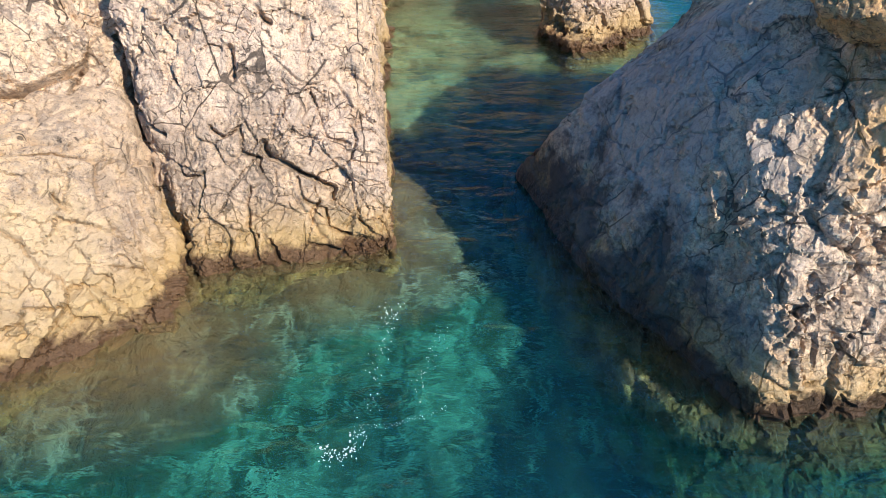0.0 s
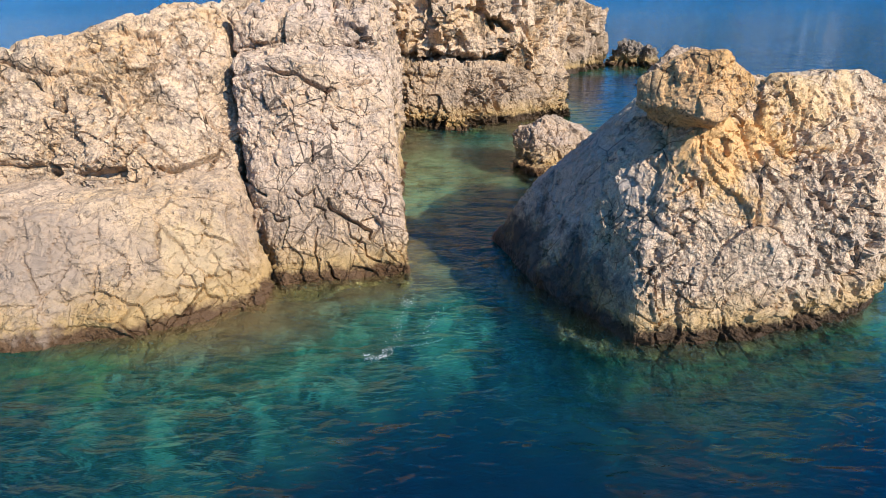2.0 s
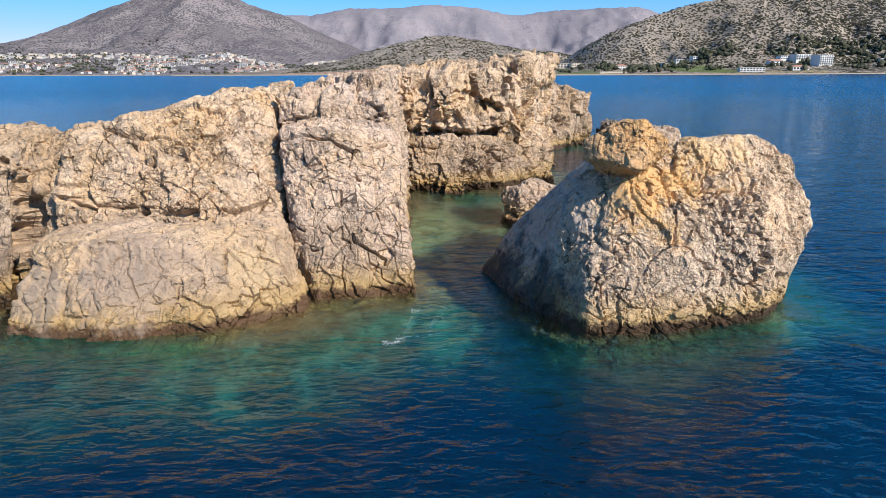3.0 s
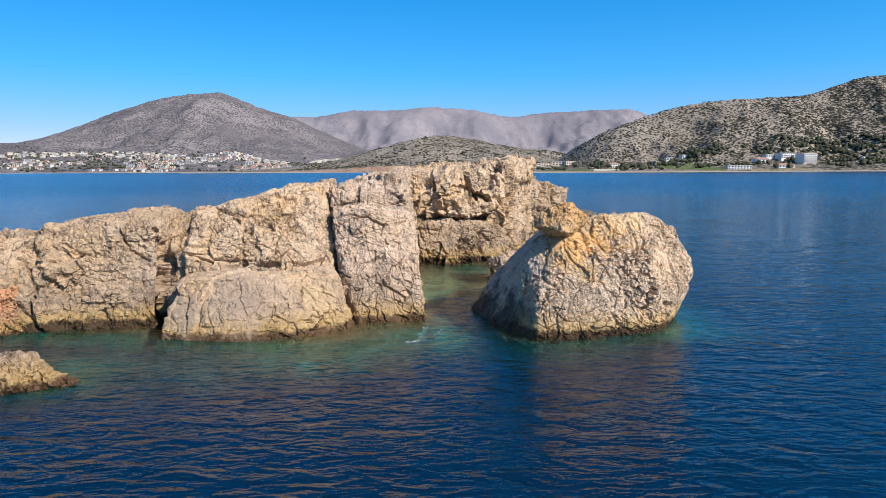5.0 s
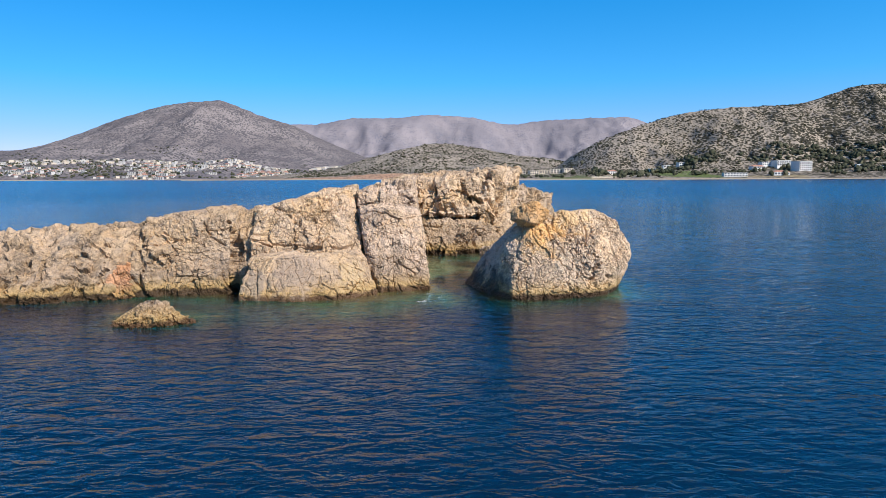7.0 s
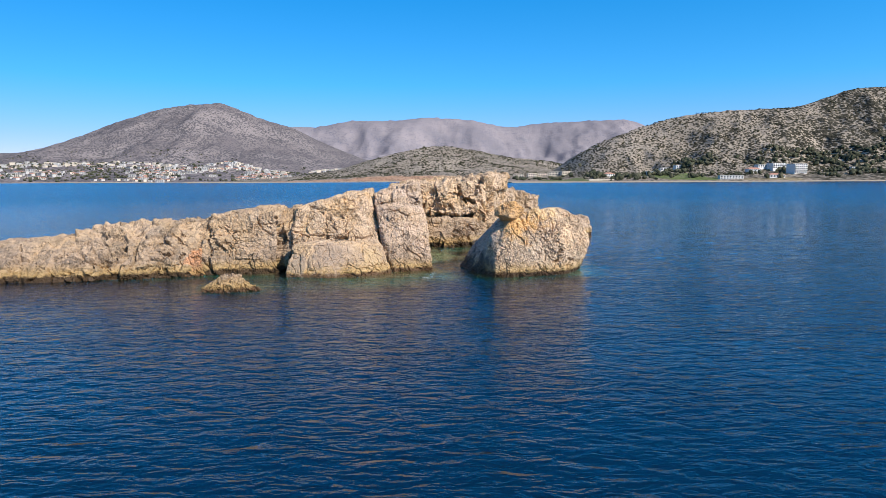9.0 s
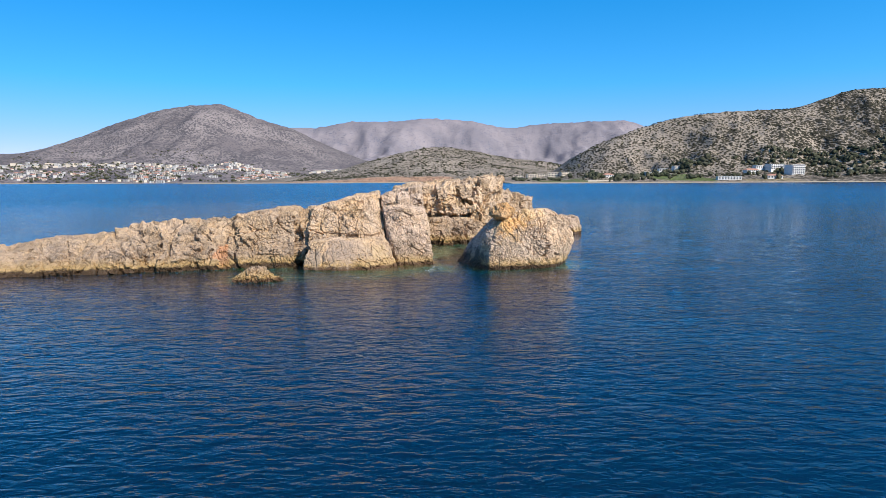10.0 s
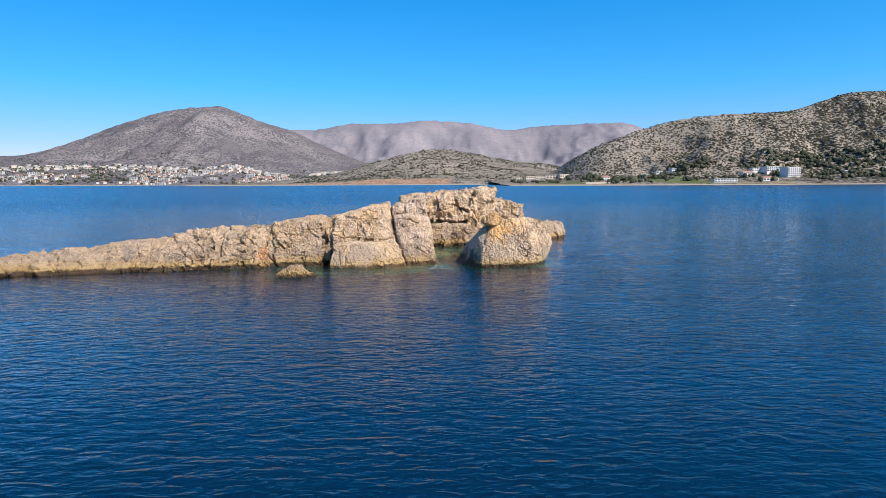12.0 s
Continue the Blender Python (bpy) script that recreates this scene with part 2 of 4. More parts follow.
M_BOULDER = rock_material("boulder_limestone", (0.82, 0.61, 0.42), (0.76, 0.49, 0.26), (0.48, 0.37, 0.28), 0.6, 0.35, 0.24, splash=0.3, rubble=0.6, split=0.7, relief=0.75, band=(0.07, 0.04, 0.024),
                          stain_shade=[((5.8, 6.4, 3.9), 1.5, (0.72, 0.41, 0.15), 0.8), ((7.4, 7.2, 4.7), 1.3, (0.68, 0.43, 0.18), 0.6),
                                  # left face's shade put into the colour, with black algae at its foot
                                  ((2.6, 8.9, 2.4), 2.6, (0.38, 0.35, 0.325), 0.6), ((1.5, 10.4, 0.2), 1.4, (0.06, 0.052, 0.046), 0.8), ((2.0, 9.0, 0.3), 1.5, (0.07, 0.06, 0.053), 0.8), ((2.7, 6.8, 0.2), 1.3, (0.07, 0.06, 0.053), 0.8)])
M_ROCK_BROWN = rock_material("brown_limestone", (0.60, 0.43, 0.28), (0.52, 0.35, 0.17), (0.24, 0.185, 0.13), 0.8, 0.6)
M_ROCK_GREY = rock_material("grey_limestone", (0.61, 0.445, 0.29), (0.55, 0.36, 0.17), (0.31, 0.25, 0.195), 0.6, 0.7, 0.36, band=(0.07, 0.042, 0.024))
M_ROCK_DARK = rock_material("dark_wet_limestone", (0.34, 0.29, 0.23), (0.32, 0.24, 0.14), (0.16, 0.14, 0.12), 0.5, 0.6, 0.35)
M_SCAR = rock_material("fresh_orange_rock", (0.66, 0.36, 0.19), (0.62, 0.28, 0.10), (0.46, 0.30, 0.22), 0.7, 0.2, 0.1, splash=0.1)
M_ROCK_OCHRE = rock_material("ochre_limestone", (0.76, 0.47, 0.235), (0.70, 0.39, 0.14), (0.34, 0.28, 0.22), 1.0, 0.4)


# ---- rock building ----
def part(name, mesh, material, parent, label=""):
    """Links mesh data as one object under parent."""
    mesh.materials.append(material)
    ob = new(name, mesh)
    ob.parent = parent
    return tagged(ob, label)


def empty(name, x, y, z):
    ob = new(name)
    ob.location = (x, y, z)
    return ob


def vertex_normals(co, quads):
    a, b, c, d = (co[quads[:, k]] for k in range(4))
    fn = np.cross(c - a, d - b)
    out = np.zeros_like(co)
    for k in range(4):
        for ax in range(3):
            out[:, ax] += np.bincount(quads[:, k], fn[:, ax], len(co))
    return out / np.maximum(np.linalg.norm(out, axis=1, keepdims=True), 1e-9)


def hull_points(base, top, z0):
    return [(x, y, z0) for x, y in base] + list(top)


def rock_mesh(name, hulls, voxel, round_off=0.15, block=0.22, seed=1, size=1.7, cracks=(), rough=0.05, floor=-2.6,
              strata=0.0, pits=0.0, back=1e9, smooth_side=None, knobs=0.05, joints=1.0):
    """Joins convex blocks into one rock, rounds it, and breaks its surface into blocks, cracks and hollows."""
    bm = bmesh.new()
    for pts in hulls:
        verts = [bm.verts.new(p) for p in pts]
        got = bmesh.ops.convex_hull(bm, input=verts)
        loose = [v for v in set(got["geom_interior"] + got["geom_unused"]) if isinstance(v, bmesh.types.BMVert)]
        bmesh.ops.delete(bm, geom=loose, context='VERTS')
    raw = bpy.data.meshes.new(name)
    bm.to_mesh(raw)
    bm.free()
    tmp = new("tmp", raw)
    mod = tmp.modifiers.new("remesh", 'REMESH')
    mod.mode, mod.voxel_size = 'VOXEL', voxel
    bpy.context.view_layer.update()
    solid = bpy.data.meshes.new_from_object(tmp.evaluated_get(bpy.context.evaluated_depsgraph_get()))
    bpy.data.objects.remove(tmp)
    bpy.data.meshes.remove(raw)
    nv, nf = len(solid.vertices), len(solid.polygons)
    co = np.empty(nv * 3, np.float32)
    solid.vertices.foreach_get("co", co)
    co = co.reshape(-1, 3).astype(np.float64)
    quads = np.empty(nf * 4, np.int32)
    if len(solid.loops) == nf * 4:
        solid.loops.foreach_get("vertex_index", quads)
        quads = quads.reshape(-1, 4)
    else:
        quads = np.array([list(p.vertices)[:3] + [p.vertices[-1]] for p in solid.polygons], np.int32)
    bpy.data.meshes.remove(solid)
    keep = (co[quads][:, :, 2].max(1) > floor) & (co[quads][:, :, 1].min(1) < back)
    quads = quads[keep]
    used = np.zeros(nv, bool)
    used[quads.ravel()] = True
    index = np.cumsum(used) - 1
    co, quads = co[used], index[quads]
    nv = len(co)

    def relax(times):
        nonlocal co
        i = quads.ravel()
        j = np.roll(quads, -1, 1).ravel()
        i, j = np.concatenate((i, j)), np.concatenate((j, i))
        n = np.maximum(np.bincount(i, minlength=nv), 1)
        for _ in range(times):
            co = 0.4 * co + 0.6 * np.stack([np.bincount(i, co[j, k], nv) / n for k in range(3)], 1)

    relax(int(min(40, (round_off / voxel) ** 2)))
    nrm = vertex_normals(co, quads)
    p = co / size
    warp = np.stack([fbm(p * 0.9 + 31 * k, 3, seed + 50 + k) for k in range(3)], 1) * 0.22
    edge, ident, tilt = cells((p + warp) * np.array([1.0, 1.0, 0.75]), seed)
    worn = np.clip(0.75 + 0.9 * fbm(co / (1.6 * size), 2, seed + 71), 0.15, 1.3)
    d = block * (1.1 * (ident - 0.5) + 0.95 * tilt) - 0.8 * block * np.exp(-(edge / 0.035) ** 2) * (ident > 0.4)
    edge, ident, tilt = cells((p + 0.7 * warp) * 2.6 + 5.1, seed + 3)
    d += worn * block * (0.55 * (ident - 0.5) + 0.80 * tilt - 0.40 * np.exp(-(edge / 0.05) ** 2) * (ident > 0.55))
    if voxel < 0.075:
        edge, ident, tilt = cells((p + 0.5 * warp) * 6.5 + 2.3, seed + 5)
        d += worn * block * (0.30 * (ident - 0.5) + 0.50 * tilt)
    d += 0.22 * block * fbm(co / (0.9 * size), 4, seed + 9)
    # open joints between the blocks
    bent = np.stack([fbm(co / 0.8 + 19 * k, 3, seed + 40 + k) for k in range(3)], 1) * 0.07
    for step, deep, at in ((1.35, 0.9, 0.0), (0.62, 0.6, -0.1)):
        edge, ident, tilt = cells((co + bent) * np.array([1.0, 1.0, 0.7]) / step, seed + 45)
        gate = np.clip(at + 1.6 * fbm(co / (1.8 * step) + 7, 2, seed + 47), 0, 1)
        d -= joints * deep * min(block, 0.14) * gate * np.clip(1 - edge / max(0.03, 1.5 * voxel / step), 0, 1)
    if knobs and voxel < 0.055:
        bend = np.stack([fbm(co / 0.5 + 13 * k, 3, seed + 90 + k) for k in range(3)], 1) * 0.06
        where = np.clip(0.25 + 1.5 * fbm(co / 1.5, 3, seed + 95) + 0.25 * (2.2 - co[:, 2]), 0, 1.3)
        for step, share in (((0.55, 1.0), (0.24, 0.6)) if knobs > 0.06 else ((0.5, 1.0),)):
            edge, ident, tilt = cells((co + bend) / step, seed + 97)
            d -= share * knobs * where * (1.2 * np.exp(-(edge / 0.06) ** 2) * (ident > 0.45) - 1.1 * (ident - 0.5) - 1.3 * tilt)
    d += 0.4 * rough * (fbm(co / 0.34, 4, seed + 21, 0.55) - 0.5 * np.abs(vnoise(co / 0.19, seed + 27)))
    if strata:
        d += strata * vnoise(np.stack((co[:, 0] * 0.25, co[:, 1] * 0.25, co[:, 2] * 2.6 + 0.5 * fbm(co * 0.4, 2, seed)), 1), seed + 33)
    if pits:
        hole = fbm(co / 0.8, 3, seed + 41)
        d -= pits * np.clip((hole - 0.45) * 3, 0, 1)
    jig, jig2 = fbm(co / 0.22, 3, seed + 61), fbm(co / 0.5, 2, seed + 65)
    for line, width, depth in cracks:
        r = near_line(co[:, 0] + 0.04 * jig, co[:, 2] + 0.04 * jig2, line)
        d -= 1.25 * depth * np.clip(0.8 + 0.8 * jig2, 0.1, 1.5) * np.clip(1 - r / max(width * 1.2, 1.1 * voxel), 0, 1) * (nrm[:, 1] < 0.25)
    if smooth_side:
        d = d * (1 - 0.55 * np.clip(3.0 * (nrm @ np.array(smooth_side)) - 1.5, 0, 1))
    co = co + nrm * d[:, None]
    mesh = bpy.data.meshes.new(name)
    mesh.from_pydata([], [], [])
    mesh.vertices.add(nv)
    mesh.vertices.foreach_set("co", co.astype(np.float32).ravel())
    mesh.loops.add(len(quads) * 4)
    mesh.loops.foreach_set("vertex_index", quads.astype(np.int32).ravel())
    mesh.polygons.add(len(quads))
    mesh.polygons.foreach_set("loop_start", np.arange(0, len(quads) * 4, 4, dtype=np.int32))
    mesh.update(calc_edges=True)
    mesh.polygons.foreach_set("use_smooth", np.zeros(len(quads), bool))
    mesh.update()
    return mesh


# ---- the islet ----
islet = tagged(empty("rocky_islet", -6, 12, 0), "pale fissured limestone islet rising from the sea", "rock islet")
islet_inv = Matrix.Translation((-6, 12, 0)).inverted()


def islet_part(name, mesh, material, label=""):
    ob = part(name, mesh, material, islet, label)
    ob.matrix_parent_inverse = islet_inv
    return ob


SLAB_CRACKS = [([(-5.38, 1.85), (-5.21, 1.59)], 0.03, 0.12), ([(-4.2, 1.55), (-3.9, 1.4)], 0.03, 0.1),
               ([(-7.4, 2.3), (-7.2, 1.4), (-7.3, 0.6)], 0.035, 0.12), ([(-6.2, 1.9), (-6.15, 1.3)], 0.06, 0.18),
               ([(-9.8, 2.0), (-9.9, 1.2), (-9.5, 0.4)], 0.04, 0.12), ([(-10.9, 1.6), (-10.6, 0.2)], 0.05, 0.15)]
islet_part("lower_slab", rock_mesh("lower_slab", [
    hull_points([(-12.2, 4.7), (-9, 4.0), (-6.4, 4.5), (-4.0, 6.2), (-4.4, 12), (-12.4, 12)],
                [(-11.7, 5.3, 0.3), (-9, 4.75, 0.3), (-6.5, 5.4, 0.2), (-4.0, 6.9, 0.1), (-11.5, 6.9, 2.15), (-9.5, 6.4, 2.35),
                 (-7.5, 6.9, 2.5), (-5.4, 7.9, 2.4), (-4.75, 8.3, 1.9), (-5.4, 11, 2.35), (-11.5, 11, 2.4)], -2.6)],
    0.045, 0.13, 0.11, 11, 1.9, SLAB_CRACKS, 0.035, -2.0, strata=0.05, back=10, joints=0.25, knobs=0.025), M_SLAB_ROCK, "smooth ochre-tinged lower slab with a level ledge")

islet_part("upper_slab", rock_mesh("upper_slab", [
    hull_points([(-11.9, 8.3), (-8, 7.9), (-5.0, 8.9), (-6.2, 20), (-13, 20)],
                [(-11.9, 8.6, 3.2), (-11.7, 9.4, 4.95), (-9.9, 10.4, 5.55), (-7.8, 8.9, 3.7), (-5.65, 10.2, 3.1), (-6.1, 11.5, 4.7),
                 (-7.5, 11.5, 5.9), (-6.1, 13, 6.15), (-6.5, 18, 6.4), (-12.5, 17, 4.8)], 1.0)],
    0.05, 0.13, 0.17, 23, 1.6, [([(-6.3, 4.0), (-5.9, 3.5), (-5.6, 3.0)], 0.03, 0.12), ([(-9.2, 2.62), (-8.4, 2.6), (-7.6, 2.66)], 0.11, 0.7),
     ([(-6.9, 2.66), (-6.3, 2.6), (-5.7, 2.7)], 0.06, 0.35), ([(-11.8, 3.1), (-10.6, 2.75)], 0.06, 0.25),
     ([(-9.4, 4.4), (-9.0, 4.1)], 0.14, 0.3), ([(-7.4, 5.6), (-6.9, 4.9), (-6.6, 4.3)], 0.035, 0.15)], 0.04, 1.1, back=18, joints=0.6),
    M_ROCK, "sun-bleached upper slab with deep overhang above the ledge")

PILLAR = [
    ([(-3.13, 2.02), (-3.12, 1.72), (-2.88, 1.62), (-2.86, 1.4)], 0.03, 0.14),
    ([(-2.84, 1.83), (-2.7, 1.59), (-2.19, 1.32), (-1.78, 1.05), (-1.78, 0.86)], 0.04, 0.2),
    ([(-3.71, 1.48), (-3.94, 0.88), (-4.03, 0.48), (-4.04, -0.03)], 0.03, 0.14),
    ([(-3.09, 1.21), (-3.12, 0.71), (-2.95, -0.08)], 0.028, 0.13), ([(-3.41, 0.49), (-3.52, -0.2)], 0.028, 0.12),
    ([(-2.32, 1.27), (-2.27, 0.94), (-1.91, 0.77), (-1.86, 0.49), (-1.55, 0.35)], 0.028, 0.13),
    ([(-2.06, 2.44), (-1.93, 1.92), (-1.81, 1.76), (-1.51, 1.65), (-1.55, 1.44), (-1.44, 0.94), (-1.39, 0.55), (-1.14, 0.27)], 0.03, 0.15),
    ([(-3.25, 3.1), (-3.21, 2.77)], 0.07, 0.3), ([(-4.21, 3.35), (-4.15, 3.05), (-4.23, 2.84), (-4.1, 2.59)], 0.035, 0.15),
    ([(-4.92, 2.11), (-4.34, 1.93)], 0.035, 0.16), ([(-3.63, 2.12), (-3.43, 1.96), (-3.13, 2.07)], 0.028, 0.12),
    ([(-4.22, 1.53), (-4.09, 1.37), (-3.71, 1.48)], 0.03, 0.13), ([(-2.79, 0.43), (-2.74, 0.15), (-2.57, -0.02)], 0.03, 0.14),
    ([(-5.5, 4.55), (-4.6, 4.75), (-3.7, 4.7), (-2.9, 4.3), (-1.8, 4.45)], 0.05, 0.25), ([(-4.6, 4.7), (-4.5, 4.0)], 0.04, 0.16),
    ([(-2.9, 4.3), (-3.0, 3.7), (-2.6, 3.4)], 0.04, 0.16)]
islet_part("split_pillar", rock_mesh("split_pillar", [
    hull_points([(-4.0, 7.3), (-0.6, 8.2), (-1.3, 15), (-5.6, 15)],
                [(-3.85, 7.9, 0.2), (-0.85, 8.6, 0.2), (-1.05, 9.4, 1.6), (-1.25, 10.2, 3.4), (-1.7, 11.1, 4.75), (-2.5, 10.2, 4.2),
                 (-3.5, 10.4, 4.9), (-4.8, 9.7, 2.7), (-5.4, 10.8, 4.5), (-5.6, 11.4, 5.0), (-3.6, 11.6, 5.3), (-1.8, 12, 4.9),
                 (-1.8, 15, 5), (-5.8, 15, 5.2)], -2.6)],
    0.029, 0.12, 0.07, 5, 1.3, PILLAR, 0.04, -1.8, pits=0.08, back=13.5), M_ROCK_PINK, "cracked pillar split off by a dark fissure")

islet_part("upper_crown", rock_mesh("upper_crown", [
    hull_points([(-6.0, 12.0), (-1.7, 12.3), (-2.0, 26), (-9, 26)],
                [(-5.7, 12.6, 5.9), (-4.2, 12.2, 5.6), (-2.0, 12.8, 5.7), (-5.5, 14, 6.25), (-2.2, 15, 6.75), (-2.4, 22, 6.9), (-6, 22, 6.0)], 2.0),
    hull_points([(-1.35, 12), (-6, 13), (-8, 28), (-2.3, 29), (-1.6, 20)],
                [(-1.9, 13, 4.2), (-6, 13, 4.5), (-2.2, 20, 5.6), (-7, 28, 5.2), (-2.6, 29, 6)], -2.6)],
    0.085, 0.14, 0.24, 39, 1.5,
    [([(-4.5, 6.4), (-4.35, 5.2)], 0.06, 0.35), ([(-3.2, 6.6), (-3.0, 5.8), (-2.2, 5.5)], 0.06, 0.35), ([(-5.9, 4.9), (-1.7, 5.0)], 0.1, 0.4)], 0.05), M_ROCK_PINK, "blocky pinkish crown of the cliff")

islet_part("seaward_block", rock_mesh("seaward_block", [
    hull_points([(-18.3, 5.9), (-15.8, 6.2), (-12.8, 6.7), (-12.3, 16), (-19, 16)],
                [(-18.2, 6.6, 0.3), (-15.8, 6.9, 0.3), (-13.0, 7.4, 0.3), (-17.9, 7.5, 3.7), (-15.5, 7.9, 4.3), (-13.0, 8.6, 4.6),
                 (-17.3, 8.8, 4.75), (-15.0, 9.4, 5.0), (-12.8, 11, 5.25), (-18.5, 13, 4.2)], -2.6),
    hull_points([(-13.2, 8.2), (-11.6, 8.0), (-11.3, 14), (-13.5, 14)], [(-13, 9.0, 3.2), (-11.8, 8.8, 3.0), (-12.8, 10.5, 5.0), (-11.8, 10.5, 5.2), (-12, 14, 5.0)], -2.6),
    hull_points([(-13.0, 7.7), (-12.1, 7.3), (-11.7, 9), (-13, 9)], [(-12.7, 8.2, 1.5), (-12.1, 8, 1.9)], -2.0)],
    0.065, 0.13, 0.19, 41, 1.9, [([(-16.9, 3.7), (-16.5, 3.2), (-15.9, 3.2)], 0.12, 0.25), ([(-18.1, 2.4), (-17.9, 1.2), (-18.2, -0.3)], 0.16, 0.8), ([(-13.2, 4.2), (-12.7, 2.6), (-12.9, 1.4), (-12.6, -0.3)], 0.18, 0.9),
     ([(-14.6, 4.2), (-14.2, 3.4), (-13.4, 2.9)], 0.08, 0.3), ([(-16.2, 2.4), (-15.2, 2.0), (-14.4, 2.2)], 0.05, 0.15)], 0.06),
    M_ROCK_GREY, "grey-brown weathered block of the cliff")

islet_part("low_ridge", rock_mesh("low_ridge", [
    hull_points([(-23, 3.6), (-18, 6.3), (-16, 7.5), (-16, 16), (-24, 15)],
                [(-22.5, 4.6, 0.4), (-18.6, 6.7, 0.4), (-22.5, 5.8, 2.6), (-18.4, 7.3, 2.9), (-16, 8.0, 3.4), (-23, 8.2, 3.95), (-18.5, 8.7, 4.4), (-16, 9, 4.7), (-22, 13, 3.6)], -2.6),
    hull_points([(-31, 2.2), (-22, 3.9), (-22, 15), (-32, 12)],
                [(-30, 3.2, 0.3), (-22, 4.8, 0.4), (-30, 4.8, 1.6), (-22, 6.2, 2.7), (-30.3, 7.8, 3.05), (-22.5, 8.4, 3.95), (-27, 8.0, 3.55), (-24, 13, 3.4)], -2.6),
    hull_points([(-62, -7), (-42, -2.0), (-30, 2.4), (-30, 12), (-62, 3)],
                [(-60, -3, -0.4), (-42, -0.6, 0.15), (-30, 3.4, 0.4), (-42, 2, 0.75), (-30, 7.6, 3.0), (-36.5, 6.3, 1.9), (-41, 5.0, 1.4), (-33, 10, 2.4)], -2.6)],
    0.12, 0.2, 0.33, 53, 1.8, [([(-27.5, 2.3), (-26.3, 1.4), (-24.8, 1.0)], 0.15, 0.4), ([(-23.2, 2.9), (-22.9, 1.2), (-23.5, 0.2)], 0.12, 0.35)], 0.07, strata=0.1),
    M_ROCK_GREY, "long low ridge of pale rock sloping into the sea")

islet_part("ochre_scar", rock_mesh("ochre_scar", [
    hull_points([(-19.5, 5.5), (-18.2, 6.0), (-18.4, 9), (-20, 8)],
                [(-19.7, 5.6, 0.4), (-18.35, 6.15, 0.3), (-19.5, 6.1, 1.6), (-18.5, 6.5, 2.0), (-19, 9, 2.0)], -2.0)],
    0.05, 0.12, 0.1, 59, 0.9, (), 0.03), M_SCAR, "orange freshly broken rock face")

# the back of the islet
islet_part("back_ledge", rock_mesh("back_ledge", [
    hull_points([(-3, 26.2), (0.4, 25.3), (3.9, 27), (6.4, 28.8), (7, 35), (-3, 35)],
                [(-2.4, 27, 0.3), (0.4, 26.1, 0.3), (3.9, 27.7, 0.3), (5.9, 29.3, 0.3), (-2.3, 27.9, 2.9), (1, 27.3, 2.9), (3.7, 28.6, 2.6),
                 (5.4, 30, 1.6), (5, 33, 3), (-2, 33, 3.3)], -2.6)],
    0.07, 0.2, 0.3, 61, 1.3, [([(3.0, 2.6), (2.7, 1.2), (3.2, 0.1)], 0.12, 0.4)], 0.06), M_ROCK_GREY, "rounded ledge above the lagoon")

islet_part("back_massif", rock_mesh("back_massif", [
    hull_points([(-6, 30.5), (7.2, 32.5), (9.5, 46), (-8, 46)], [(-2.5, 31, 5), (-6, 30, 6.4), (6.8, 34, 6.6), (8.4, 42, 7.4), (0, 34, 7.2), (-6, 42, 6.5), (6, 44, 7.4)], -2.0),
    [(-4.2, 28.9, 3.9), (-0.9, 28.8, 3.3), (-4.0, 28.5, 6.5), (-0.6, 28.9, 6.9), (-2.4, 28.0, 5.3), (-4, 33, 3), (-0.2, 33, 3), (-4, 33, 7.1), (-0.4, 33, 7.3)],
    [(-1.3, 28.5, 3.7), (2.0, 28.5, 3.2), (-1.0, 28.3, 6.4), (1.9, 28.7, 7.0), (0.4, 27.7, 5.2), (-1.2, 33, 3), (2.4, 33, 3), (-0.9, 33, 7.4), (2.2, 33, 7.5)],
    [(1.6, 29.1, 3.4), (3.9, 29.1, 3.6), (1.7, 28.9, 6.9), (4.0, 29.4, 7.2), (2, 33, 3), (4.4, 33, 3), (1.6, 33, 7.5), (4.4, 33, 7.6)],
    [(3.3, 29.4, 1.0), (5.4, 29.8, 0.5), (3.6, 29.6, 4.3), (5.6, 30.8, 4.0), (4.2, 29.6, 6.9), (5.6, 31, 6.2), (3.5, 34, 1), (7, 34, 1), (6.6, 34, 6)],
    [(4.6, 30.4, 5.9), (6.7, 32, 6.0), (4.7, 30.2, 7.6), (7.4, 33.0, 7.6), (4, 36, 6), (8, 37, 6), (4.2, 38, 7.7), (8.0, 38, 7.8)]],
    0.1, 0.2, 0.33, 67, 1.5,
    [([(-0.9, 6.8), (-0.8, 5.2), (-1.2, 4.2)], 0.14, 0.6), ([(1.8, 6.9), (2.0, 5.6), (2.6, 4.6)], 0.16, 0.8), ([(4.0, 6.6), (4.2, 5.6)], 0.18, 0.8),
     ([(2.6, 5.0), (3.6, 4.6)], 0.22, 0.8), ([(-3.2, 6.2), (-2.6, 5.6), (-1.8, 5.5)], 0.1, 0.4)], 0.06, pits=0.15, back=40), M_ROCK, "tall hollowed back massif with overhanging blocks")

